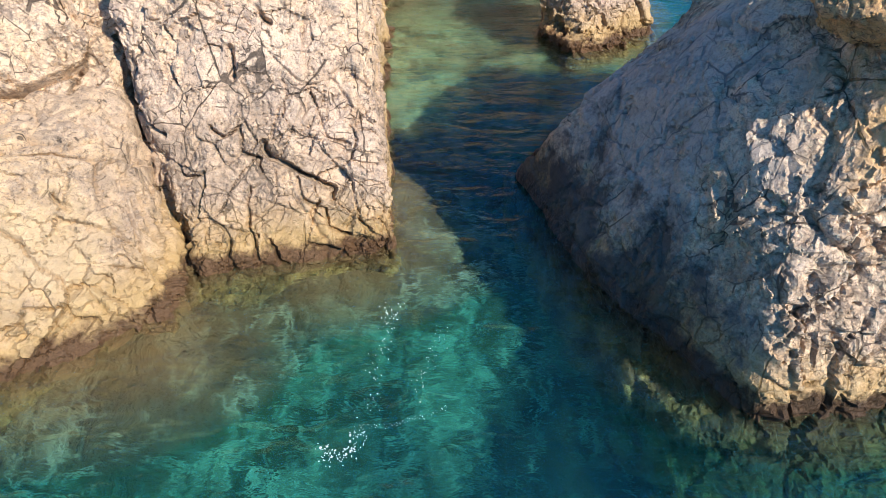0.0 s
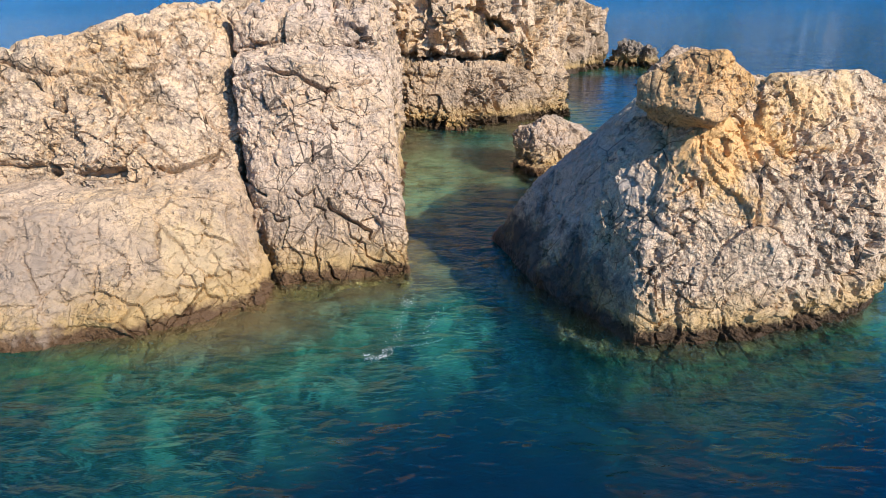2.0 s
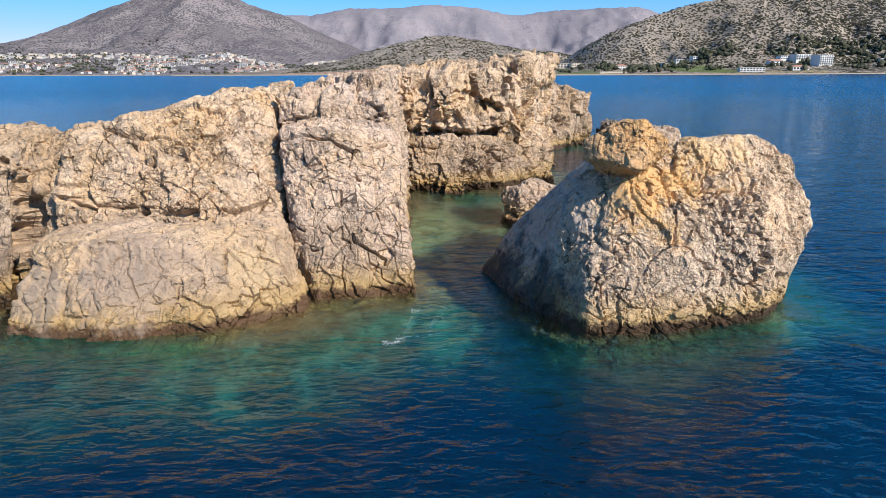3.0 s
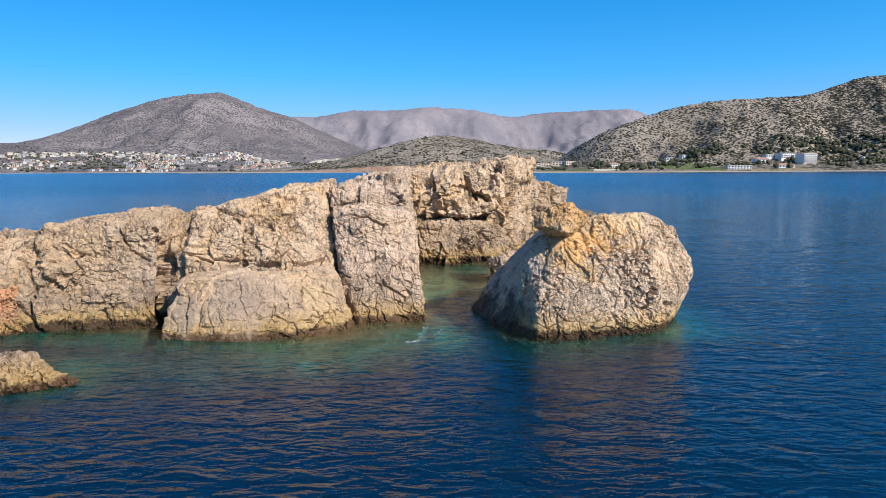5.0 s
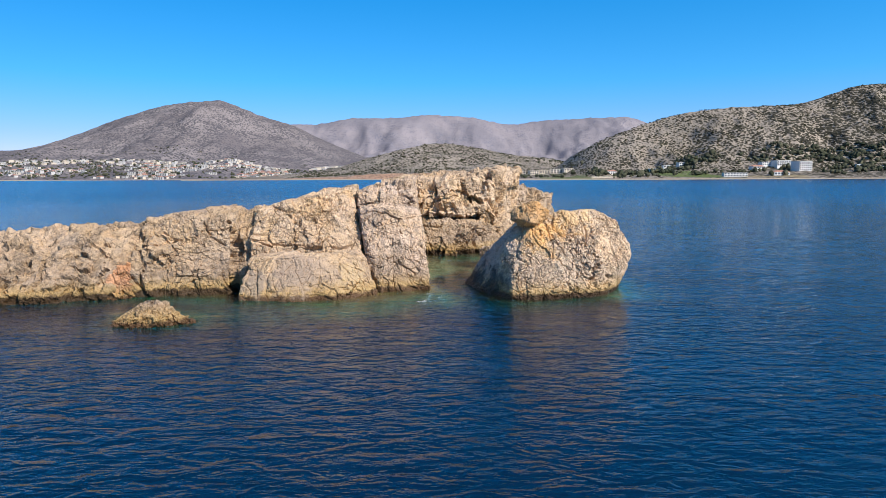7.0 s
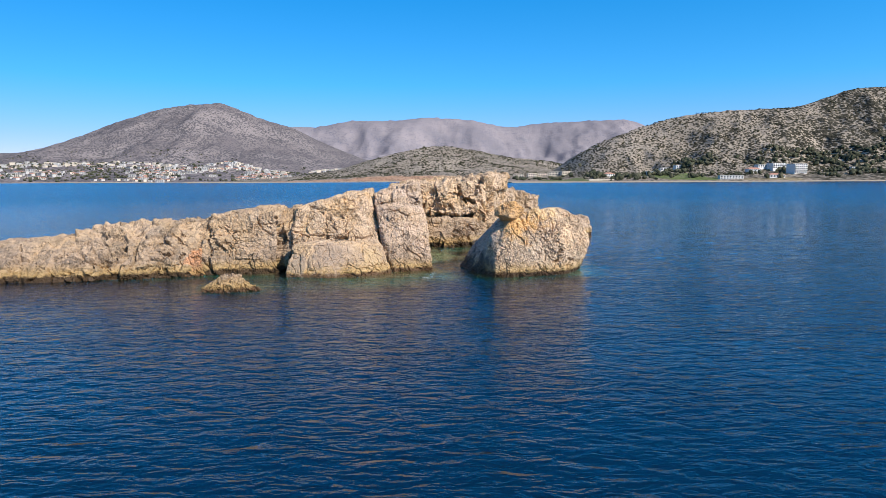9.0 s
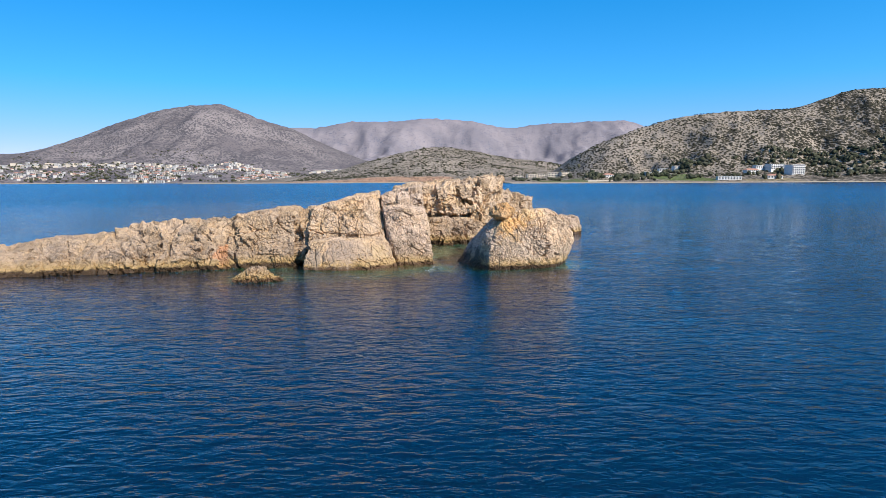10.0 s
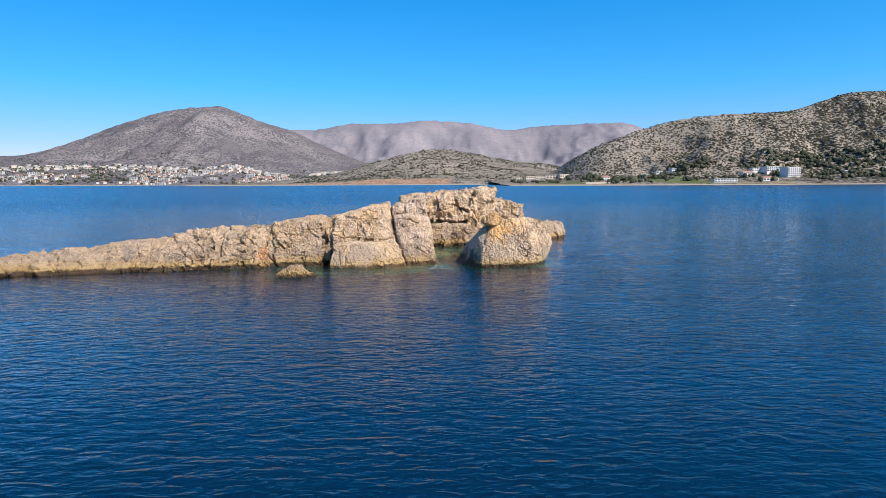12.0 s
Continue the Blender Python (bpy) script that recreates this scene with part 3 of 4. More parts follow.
islet_part("seaward_point", rock_mesh("seaward_point", [
    hull_points([(7.5, 44), (9.3, 48.5), (14.2, 52.5), (15.5, 60), (6, 60)],
                [(8.2, 45, 4), (9.6, 49, 3.5), (13.8, 52.6, 2.2), (8.6, 46.5, 5.8), (10.5, 49, 5.7), (13.2, 51.5, 4.9), (14.2, 54, 4.4), (13, 58, 4.5), (7, 58, 5.8)], -2.0)],
    0.12, 0.3, 0.5, 71, 2.0, [([(10.2, 2.6), (11.0, 2.0)], 0.5, 1.0), ([(12.4, 4.0), (12.0, 2.6)], 0.3, 0.8)], 0.1, pits=0.45), M_ROCK_GREY, "craggy grey end of the islet")


def lone_rock(name, hulls, voxel, material, label, origin, category="rock", group="", **more):
    mesh = rock_mesh(name, hulls, voxel, **more)
    co = np.empty(len(mesh.vertices) * 3, np.float32)
    mesh.vertices.foreach_get("co", co)
    co = co.reshape(-1, 3) - np.array(origin, np.float32)
    mesh.vertices.foreach_set("co", co.ravel())
    mesh.materials.append(material)
    ob = new(name, mesh)
    ob.location = origin
    return tagged(ob, label, category, group)


# ---- separate rocks ----
boulder = tagged(empty("sea_boulder", 7, 8, 0), "huge leaning limestone boulder with an orange block on top", "boulder")
boulder_inv = Matrix.Translation((7, 8, 0)).inverted()
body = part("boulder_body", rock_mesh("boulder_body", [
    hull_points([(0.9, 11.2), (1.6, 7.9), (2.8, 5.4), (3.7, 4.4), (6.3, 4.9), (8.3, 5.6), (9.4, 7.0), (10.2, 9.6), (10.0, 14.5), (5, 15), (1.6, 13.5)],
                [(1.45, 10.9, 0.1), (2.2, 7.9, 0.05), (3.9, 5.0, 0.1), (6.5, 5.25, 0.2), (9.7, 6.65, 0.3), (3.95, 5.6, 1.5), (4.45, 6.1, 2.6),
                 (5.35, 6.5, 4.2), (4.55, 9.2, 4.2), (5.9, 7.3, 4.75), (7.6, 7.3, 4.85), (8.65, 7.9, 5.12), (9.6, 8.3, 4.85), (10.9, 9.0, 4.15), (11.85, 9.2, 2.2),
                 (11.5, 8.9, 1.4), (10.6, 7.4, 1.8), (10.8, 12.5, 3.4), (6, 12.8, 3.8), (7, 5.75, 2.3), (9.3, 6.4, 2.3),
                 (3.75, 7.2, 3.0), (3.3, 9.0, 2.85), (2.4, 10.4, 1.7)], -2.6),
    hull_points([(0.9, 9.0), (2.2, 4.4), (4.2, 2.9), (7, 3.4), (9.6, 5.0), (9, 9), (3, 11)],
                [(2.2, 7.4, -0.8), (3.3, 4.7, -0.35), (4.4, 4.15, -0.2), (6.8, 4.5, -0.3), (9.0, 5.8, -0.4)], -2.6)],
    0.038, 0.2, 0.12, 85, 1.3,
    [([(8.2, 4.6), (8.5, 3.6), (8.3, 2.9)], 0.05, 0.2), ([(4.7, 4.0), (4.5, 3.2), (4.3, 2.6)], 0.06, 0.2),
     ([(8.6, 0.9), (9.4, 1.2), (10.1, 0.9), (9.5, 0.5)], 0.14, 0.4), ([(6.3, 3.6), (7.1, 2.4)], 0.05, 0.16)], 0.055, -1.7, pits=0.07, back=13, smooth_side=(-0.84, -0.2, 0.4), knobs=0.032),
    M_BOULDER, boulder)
body.matrix_parent_inverse = boulder_inv
cap = part("cap_block", rock_mesh("cap_block", [
    [(4.0, 6.95, 4.5), (4.0, 7.0, 4.95), (4.75, 6.75, 5.42), (5.5, 6.6, 5.55), (5.75, 6.65, 5.3), (6.3, 6.85, 4.95), (6.2, 6.75, 4.65), (5.3, 6.0, 4.3), (5.0, 5.98, 4.35),
     (4.8, 6.15, 4.45), (5.2, 7.7, 5.5), (6.1, 7.9, 4.8), (4.4, 8.1, 4.7), (4.5, 7.0, 4.1), (5.4, 6.5, 4.0), (6.0, 7.4, 4.1), (4.7, 8.0, 3.9)]], 0.03, 0.04, 0.045, 89, 0.8, (), 0.03), M_ROCK_OCHRE, boulder, "orange-stained cap block")
cap.matrix_parent_inverse = boulder_inv

lone_rock("channel_rock", [hull_points([(3.5, 19.2), (4.6, 17.8), (6.6, 18.6), (6.4, 22.5), (3.6, 22)],
                                       [(2.95, 19.2, 0.75), (3.0, 19.6, 1.25), (3.9, 17.9, 0.55), (3.55, 19.0, 1.5), (4.4, 18.0, 0.9), (4.3, 19.9, 1.8), (5.9, 18.9, 1.15), (6.2, 20.4, 1.1), (4.6, 21.5, 1.4)], -2),
                           hull_points([(2.5, 19.0), (3.4, 16.8), (5.6, 17.4), (5.6, 20), (3, 21)], [(2.8, 18.9, 0.25), (3.6, 17.2, 0.22), (5.2, 17.8, 0.2), (4, 19.6, 0.4)], -2)],
          0.045, M_ROCK_PINK, "small white rock with a brown foot standing in the channel", (4.2, 19, 0), round_off=0.06, block=0.11, seed=97, size=1.2)
lone_rock("outlying_rock", [hull_points([(-16.6, -1.9), (-14.3, -2.3), (-11.6, -1.1), (-12, 1.4), (-15.6, 1.5)],
                                        [(-15.9, -1.2, 0.12), (-13.8, -1.5, 0.15), (-12.1, -0.5, 0.15), (-14.6, -0.6, 1.1), (-13.7, -0.2, 1.15), (-13.2, -0.8, 0.7), (-15.2, -0.2, 0.6)], -2)],
          0.05, M_ROCK_BROWN, "low brown rock awash in front of the islet", (-14, 0, 0), round_off=0.12, block=0.14, seed=101, size=1.0)
lone_rock("far_rock", [hull_points([(13, 37), (15.5, 35.8), (19.6, 40), (19.6, 45), (14.5, 46)],
                                   [(13.6, 37.5, 1.1), (15, 37, 1.7), (15.4, 39, 2.6), (19.2, 42, 2.1), (19, 40.6, 0.8), (17, 43, 2.5)], -2)],
          0.08, M_ROCK_PINK, "whitish rock with a dark wet foot", (16.5, 41, 0), round_off=0.2, block=0.25, seed=103, size=1.4)
lone_rock("reef_rock", [hull_points([(14.5, 52), (18.8, 51), (20, 56), (15, 58)], [(15, 52.6, 1.0), (16, 53, 1.9), (18, 52.6, 1.7), (18.8, 53, 0.8), (17, 56, 1.6)], -2)],
          0.1, M_ROCK_DARK, "dark wet rocks at the islet's end", (17, 54, 0), round_off=0.2, block=0.4, seed=107, size=1.1)
lone_rock("foot_rock", [hull_points([(-0.1, 25.3), (1.5, 25.2), (1.6, 26.6), (-0.2, 26.6)], [(0.1, 25.6, 0.5), (1.1, 25.6, 0.6), (0.6, 26.3, 0.75)], -2)],
          0.05, M_ROCK_OCHRE, "small yellowish rock at the ledge's foot", (0.7, 26, 0), round_off=0.1, block=0.14, seed=109, size=0.8)
lone_rock("foot_rock", [hull_points([(4.6, 28), (7.2, 28.9), (7.3, 31), (5, 31.5)], [(5, 28.6, 0.4), (6.9, 29.5, 0.5), (5.8, 29.8, 1.15), (6.4, 30.4, 1.0)], -2)],
          0.06, M_ROCK_GREY, "low tan rock beside the ledge", (6, 29.8, 0), round_off=0.12, block=0.18, seed=113, size=0.9)


# ---- sea and seabed ----
def box_gap(x, y, x0, x1, y0, y1):
    return np.hypot(np.maximum(np.maximum(x0 - x, x - x1), 0), np.maximum(np.maximum(y0 - y, y - y1), 0))


def sea_depth(x, y):
    """Metres of water over the bed, from the shores of the islet outwards."""
    wob = fbm(np.stack((x * 0.28, y * 0.28, 0 * x), 1), 4, 201)
    shore = np.minimum(box_gap(x, y, -12, -4.5, 6.5, 14), box_gap(x, y, -60, -12, 7, 12))
    shore = np.minimum(shore, box_gap(x, y, -6, -1.4, 9, 30))
    shore = np.minimum(shore, box_gap(x, y, 4.0, 10.8, 6.2, 13))
    shore = np.minimum(shore, box_gap(x, y, -6, 6, 27, 46))
    shore = np.minimum(shore, box_gap(x, y, 3, 6, 18, 21))
    shore = np.minimum(shore, box_gap(x, y, 8, 19, 48, 60))
    shore = np.minimum(shore, box_gap(x, y, -15, -13, -0.5, 0.5))
    d = 0.45 + 0.8 * shore + 0.06 * shore ** 2
    shelf = np.exp(-((x + 5.5) / 3.8) ** 2 - ((y - 3) / 4.0) ** 2)
    d = d * (1 + 0.5 * np.clip((4.5 - y) / 4, 0, 2) * (1 - shelf) + 0.5 * 2.2 * np.clip((x - 5) / 3, 0, 2))
    d = d * (1 - 0.35 * shelf) * (1 + 0.7 * np.clip((-8 - x) / 3, 0, 1))
    lagoon = np.exp(-(((x - 1.4) / 4.0) ** 2 + ((y - 18) / 6.5) ** 4))
    d = d * (1 - 0.75 * lagoon) + 0.7 * lagoon
    channel = np.exp(-(((x - 0.5) / 3.5) ** 2 + ((y - 8) / 4.5) ** 2))
    d = d * (1 - 0.3 * channel)
    return np.clip(d + (0.35 + 0.12 * d) * wob, 0.25, 14)


def spread(lo, hi, fine_lo, fine_hi, step, grow):
    """Grid lines: even in the middle, wider and wider outwards."""
    v = list(np.arange(fine_lo, fine_hi + step / 2, step))
    s, a = step, v[-1]
    while a < hi:
        s *= grow
        a += s
        v.append(a)
    s, a = step, v[0]
    while a > lo:
        s *= grow
        a -= s
        v.insert(0, a)
    return np.array(v)


def sheet(name, xs, ys, zfun):
    gx, gy = np.meshgrid(xs, ys)
    x, y = gx.ravel(), gy.ravel()
    z = zfun(x, y)
    nx, ny = len(xs), len(ys)
    i = np.arange(nx * ny).reshape(ny, nx)
    q = np.stack((i[:-1, :-1], i[:-1, 1:], i[1:, 1:], i[1:, :-1]), -1).reshape(-1, 4)
    mesh = bpy.data.meshes.new(name)
    mesh.from_pydata(np.stack((x, y, z), 1).tolist(), [], q.tolist())
    mesh.polygons.foreach_set("use_smooth", np.ones(len(q), bool))
    return mesh, x, y


def swell(x, y):
    near = np.exp(-np.maximum(0, np.hypot(x, y) - 50) / 60)
    p = np.stack((x * 0.35 + y * 0.12, y * 0.9 - x * 0.1, 0 * x), 1)
    return near * (0.026 * fbm(p, 3, 301) + 0.008 * fbm(p * 3.1, 2, 305))


sea_mesh, sx, sy = sheet("sea", spread(-6000, 6000, -40, 40, 0.4, 1.12), spread(-2500, 4950, -60, 30, 0.28, 1.12), swell)
# light lost and scattered in the water column, put into colour by depth
body_share = sea_mesh.attributes.new("depth_tint", 'FLOAT', 'POINT')
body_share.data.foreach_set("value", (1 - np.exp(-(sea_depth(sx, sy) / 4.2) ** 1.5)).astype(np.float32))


def sea_material():
    n = Nodes("sea_water")
    att = n.add("ShaderNodeAttribute", attribute_name="depth_tint")
    w1 = n.noise(1.0, 2, 0.5, n.scaled(0.9, 1.8, 1), 0.5)
    w2 = n.noise(1.0, 3, 0.55, n.scaled(2.4, 5.0, 1), 0.4)
    w3 = n.noise(1.0, 2, 0.5, n.scaled(0.09, 0.2, 1), 0.3)
    h = n.calc('ADD', n.calc('MULTIPLY', w1, 0.78), n.calc('MULTIPLY', w2, 0.22))
    h = n.calc('MULTIPLY', h, n.between(w3, 0.35, 0.65, 0.75, 1.15))
    far = n.add("ShaderNodeVectorMath", operation='LENGTH')
    n.link(n.pos, far.inputs[0])
    # far normals tilted to the camera's side, so the water mirrors higher sky
    lean = n.add("ShaderNodeCombineXYZ")
    n.link(n.between(far.outputs["Value"], 35, 200, 0.0, -0.075), lean.inputs[1])
    lean.inputs[2].default_value = 1.0
    unit = n.add("ShaderNodeVectorMath", operation='NORMALIZE')
    n.link(lean.outputs[0], unit.inputs[0])
    bump = n.bump(n.calc('MULTIPLY', h, n.between(far.outputs["Value"], 12, 45, 1.5, 0.9)), 1.0, 0.13, unit.outputs[0])
    n.bsdf.inputs["Transmission Weight"].default_value = 1.0
    n.bsdf.inputs["IOR"].default_value = 1.333
    # light absorbed over the depth, put into the tint
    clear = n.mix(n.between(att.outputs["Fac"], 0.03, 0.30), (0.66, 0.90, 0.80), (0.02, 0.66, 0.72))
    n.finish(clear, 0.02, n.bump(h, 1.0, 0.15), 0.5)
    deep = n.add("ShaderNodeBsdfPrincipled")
    # open water darker, shallower water lighter: scattered light put into the base colour
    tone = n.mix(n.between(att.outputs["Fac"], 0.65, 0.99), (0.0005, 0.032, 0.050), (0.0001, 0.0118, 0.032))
    # far out bluer and lighter: reflected sky put into the base colour
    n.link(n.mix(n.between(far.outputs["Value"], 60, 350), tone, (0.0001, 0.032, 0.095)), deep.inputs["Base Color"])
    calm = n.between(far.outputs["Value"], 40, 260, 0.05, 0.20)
    n.link(calm, deep.inputs["Roughness"])
    deep.inputs["IOR"].default_value = 1.32
    deep.inputs["Subsurface Weight"].default_value = 1.0
    deep.inputs["Subsurface Radius"].default_value = (0.4, 1.2, 1.6)
    deep.inputs["Subsurface Scale"].default_value = 1.0
    n.link(bump, deep.inputs["Normal"])
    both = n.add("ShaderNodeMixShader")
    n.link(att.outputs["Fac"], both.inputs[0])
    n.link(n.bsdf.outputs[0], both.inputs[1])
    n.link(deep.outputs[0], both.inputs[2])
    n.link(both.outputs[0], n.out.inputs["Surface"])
    return n.mat


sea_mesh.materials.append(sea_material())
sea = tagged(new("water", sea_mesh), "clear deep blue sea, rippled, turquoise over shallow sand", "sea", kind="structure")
sea.visible_shadow = False

bed_mesh, bx, by = sheet("seabed", spread(-120, 100, -22, 22, 0.2, 1.15), spread(-120, 100, -14, 32, 0.2, 1.15), lambda x, y: -sea_depth(x, y))


def bed_material():
    n = Nodes("seabed")
    a = n.noise(0.4, 5, 0.6, distort=0.8)
    b = n.noise(1.5, 6, 0.65, distort=0.6)
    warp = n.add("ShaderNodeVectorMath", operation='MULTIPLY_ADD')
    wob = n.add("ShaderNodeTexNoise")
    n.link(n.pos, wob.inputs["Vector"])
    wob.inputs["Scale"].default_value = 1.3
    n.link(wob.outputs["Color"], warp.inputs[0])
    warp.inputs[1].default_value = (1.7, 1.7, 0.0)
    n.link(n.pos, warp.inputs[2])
    # net of caustic light, put into the bed's colour
    caustics = n.ramp(n.voronoi(2.7, 'DISTANCE_TO_EDGE', warp.outputs[0]), (0.0, 1.0), (0.16, 0.0))
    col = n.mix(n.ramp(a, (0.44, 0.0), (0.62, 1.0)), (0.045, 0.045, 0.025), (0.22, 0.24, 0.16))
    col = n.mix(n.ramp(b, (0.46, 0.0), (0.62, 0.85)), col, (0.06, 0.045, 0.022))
    col = n.mix(n.calc('MULTIPLY', caustics, n.ramp(b, (0.38, 0.6), (0.56, 0.0))), col, (0.44, 0.46, 0.34))
    # brown weed on the shallow rims, widened to stand for the rocks' dark reflection
    z = n.height()[2]
    col = n.mix(n.between(n.calc('ADD', z, n.calc('MULTIPLY', n.calc('SUBTRACT', a, 0.5), 1.6)), -2.0, -0.6, 0, 0.88), col, (0.085, 0.05, 0.024))
    # a floor of pale sand and green film in the sheltered pool
    pool = n.add("ShaderNodeVectorMath", operation='DISTANCE')
    n.link(n.scaled(1.5, 1.0, 0.0), pool.inputs[0])
    pool.inputs[1].default_value = (2.1, 17.5, 0.0)
    inside = n.between(n.calc('ADD', pool.outputs["Value"], n.calc('MULTIPLY', n.calc('SUBTRACT', b, 0.5), 9.0)), 7.0, 5.0, 0, 0.75)
    col = n.mix(inside, col, n.mix(n.ramp(b, (0.42, 0.0), (0.6, 1.0)), (0.065, 0.07, 0.03), (0.21, 0.25, 0.14)))
    return n.finish(col, 1.0, n.bump(b, 1.0, 0.3), 0.1)


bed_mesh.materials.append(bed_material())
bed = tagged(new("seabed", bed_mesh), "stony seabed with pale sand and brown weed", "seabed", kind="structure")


# ---- far shores ----
def ridge_line(xs, pts, smooth):
    """Heights along a ridge from a few (x, z) turning points, softened."""
    fine = np.linspace(pts[0][0], pts[-1][0], 900)
    z = np.interp(fine, [p[0] for p in pts], [p[1] for p in pts])
    k = np.hanning(smooth)
    z = np.convolve(np.pad(z, smooth // 2, mode='edge'), k / k.sum(), 'valid')[:900]
    return np.interp(xs, fine, z)


class Land:
    """A stretch of coast: a beach, a gentle plain and a hillside up to a ridge."""

    def __init__(self, shore, ridge, back, pts, plain, share, smooth, gully, seed, knolls=()):
        self.knolls = knolls
        self.shore, self.ridge, self.back, self.pts = shore, ridge, back, pts
        self.plain, self.share, self.smooth, self.gully, self.seed = plain, share, smooth, gully, seed

    def z(self, x, y):
        x, y = np.atleast_1d(np.asarray(x, float)), np.atleast_1d(np.asarray(y, float))
        top = ridge_line(x, self.pts, self.smooth)
        p3 = np.stack((x, y, 0 * x), 1)
        coast = self.shore + 0.025 * (self.ridge - self.shore) * fbm(p3 / 170, 3, self.seed + 4)
        v = (y - coast) / (self.ridge - coast)
        low = self.share * np.clip(v / self.plain, -1, 1)
        t = np.clip((v - self.plain) / (1 - self.plain), 0, 1)
        rise = (1 - self.share) * (0.55 * t + 0.45 * (3 * t * t - 2 * t ** 3))
        fall = np.clip((y - self.ridge) / (self.back - self.ridge), 0, 1)
        s = (low + rise) * (1 - fall ** 2)
        q = np.stack((x / (0.26 * (self.ridge - self.shore)), y / (0.5 * (self.ridge - self.shore)), 0 * x), 1)
        relief = self.gully * top * (fbm(q, 5, self.seed) - 0.45) * np.clip(4 * t * (1 - t), 0, 1)
        small = 0.012 * top * fbm(p3 / 28, 3, self.seed + 8) * np.clip(v * 4, 0, 1)
        knoll = sum((h * np.exp(-((x - kx) / r) ** 2 - ((y - ky) / (1.4 * r)) ** 2) for kx, ky, r, h in self.knolls), 0 * x)
        return np.maximum(top * s + relief + small + knoll, -6) + np.where(v > 0, 0.9, -0.4)

    def build(self, name, nx, ny, material, label):
        xs = np.linspace(self.pts[0][0], self.pts[-1][0], nx)
        ys = np.concatenate((np.linspace(self.shore - 60, self.shore + 40, 14)[:-1], np.linspace(self.shore + 40, self.ridge, ny), np.linspace(self.ridge, self.back, 10)[1:]))
        mesh, _, _ = sheet(name, xs, ys, self.z)
        mesh.materials.append(material)
        return tagged(new(name, mesh), label, "hillside", kind="structure")


def hill_material(name, bare, scrub, soil, dot, cover, fields=(), dense=()):
    """Dry stony hillside with dark dots of scrub, bare patches and paler outcrops."""
    n = Nodes(name)
    big = n.noise(0.004, 5, 0.6)
    spread_out = n.scaled(1, 0.6, 1.4)
    dots = n.calc('SUBTRACT', 1.0, n.voronoi(dot, 'F1', spread_out))
    dots = n.calc('ADD', n.calc('MULTIPLY', dots, 0.75), n.calc('MULTIPLY', n.noise(dot * 2.2, 3, 0.6, spread_out), 0.22))
    patch = n.noise(dot * 0.12, 5, 0.6)
    col = n.mix(n.ramp(big, (0.4, 0.0), (0.62, 1.0)), bare, soil)
    amount = n.calc('ADD', dots, n.calc('MULTIPLY', n.calc('SUBTRACT', patch, 0.5), 0.7))
    if dense:
        amount = n.calc('ADD', amount, n.between(n.calc('ADD', n.height()[0], n.calc('MULTIPLY', n.height()[2], -1.2)), dense[0], dense[1], 0.0, 0.13))
    col = n.mix(n.ramp(amount, (cover, 0.0), (cover + 0.1, 1.0)), col, scrub)
    axes = n.height()
    z = axes[2]
    ragged = n.calc('MULTIPLY', n.calc('SUBTRACT', n.noise(0.03, 5, 0.65), 0.5), 60.0)
    for x0, x1, y0, y1, tone in fields:
        ax = n.calc('ADD', axes[0], ragged)
        ay = n.calc('ADD', axes[1], ragged)
        inside = n.calc('MULTIPLY', n.calc('MULTIPLY', n.between(ax, x0, x0 + 12), n.between(ax, x1, x1 - 12)),
                        n.calc('MULTIPLY', n.between(ay, y0, y0 + 12), n.between(ay, y1, y1 - 12)))
        col = n.mix(n.calc('MULTIPLY', inside, n.ramp(dots, (0.35, 1.0), (0.62, 0.35))), col, tone)
    col = n.mix(n.between(z, 2.2, 1.0), col, (0.42, 0.33, 0.23))
    return n.finish(col, 1.0, n.bump(dots, 1.0, 2.2), 0.05)


M_MOUNT = hill_material("scrub_mountain", (0.25, 0.212, 0.195), (0.095, 0.086, 0.088), (0.15, 0.128, 0.125), 0.11, 0.45)
# the mauve and blue of distance haze are put into these base colours
M_RANGE = hill_material("hazy_bare_range", (0.27, 0.235, 0.235), (0.14, 0.135, 0.16), (0.20, 0.18, 0.19), 0.09, 0.60)
M_HILL = hill_material("stony_scrub_hill", (0.34, 0.28, 0.215), (0.048, 0.043, 0.03), (0.24, 0.2, 0.155), 0.19, 0.48,
                       [(395, 500, 1075, 1240, (0.12, 0.16, 0.045)), (190, 300, 1120, 1330, (0.12, 0.15, 0.05)), (520, 640, 1062, 1110, (0.30, 0.24, 0.14))], (420, 760))
M_KNOLL = hill_material("stony_scrub_knoll", (0.34, 0.28, 0.215), (0.048, 0.043, 0.03), (0.24, 0.2, 0.155), 0.17, 0.48,
                        [(-230, 30, 1500, 1590, (0.44, 0.25, 0.15)), (-420, -200, 1490, 1560, (0.40, 0.24, 0.15))])

LAND_RANGE = Land(3000, 4300, 4600, [(-1524, 194), (-1218, 308), (-1065, 354), (-838, 351), (-611, 394), (-346, 390), (-81, 412), (184, 396), (449, 342),
                                     (676, 373), (979, 386), (1244, 395), (1398, 339), (1667, 266), (1977, 173)], 0.3, 0.2, 31, 0.27, 401)
LAND_RANGE.build("backdrop_range", 220, 60, M_RANGE, "distant bare mountain range tinted greyish mauve for haze")
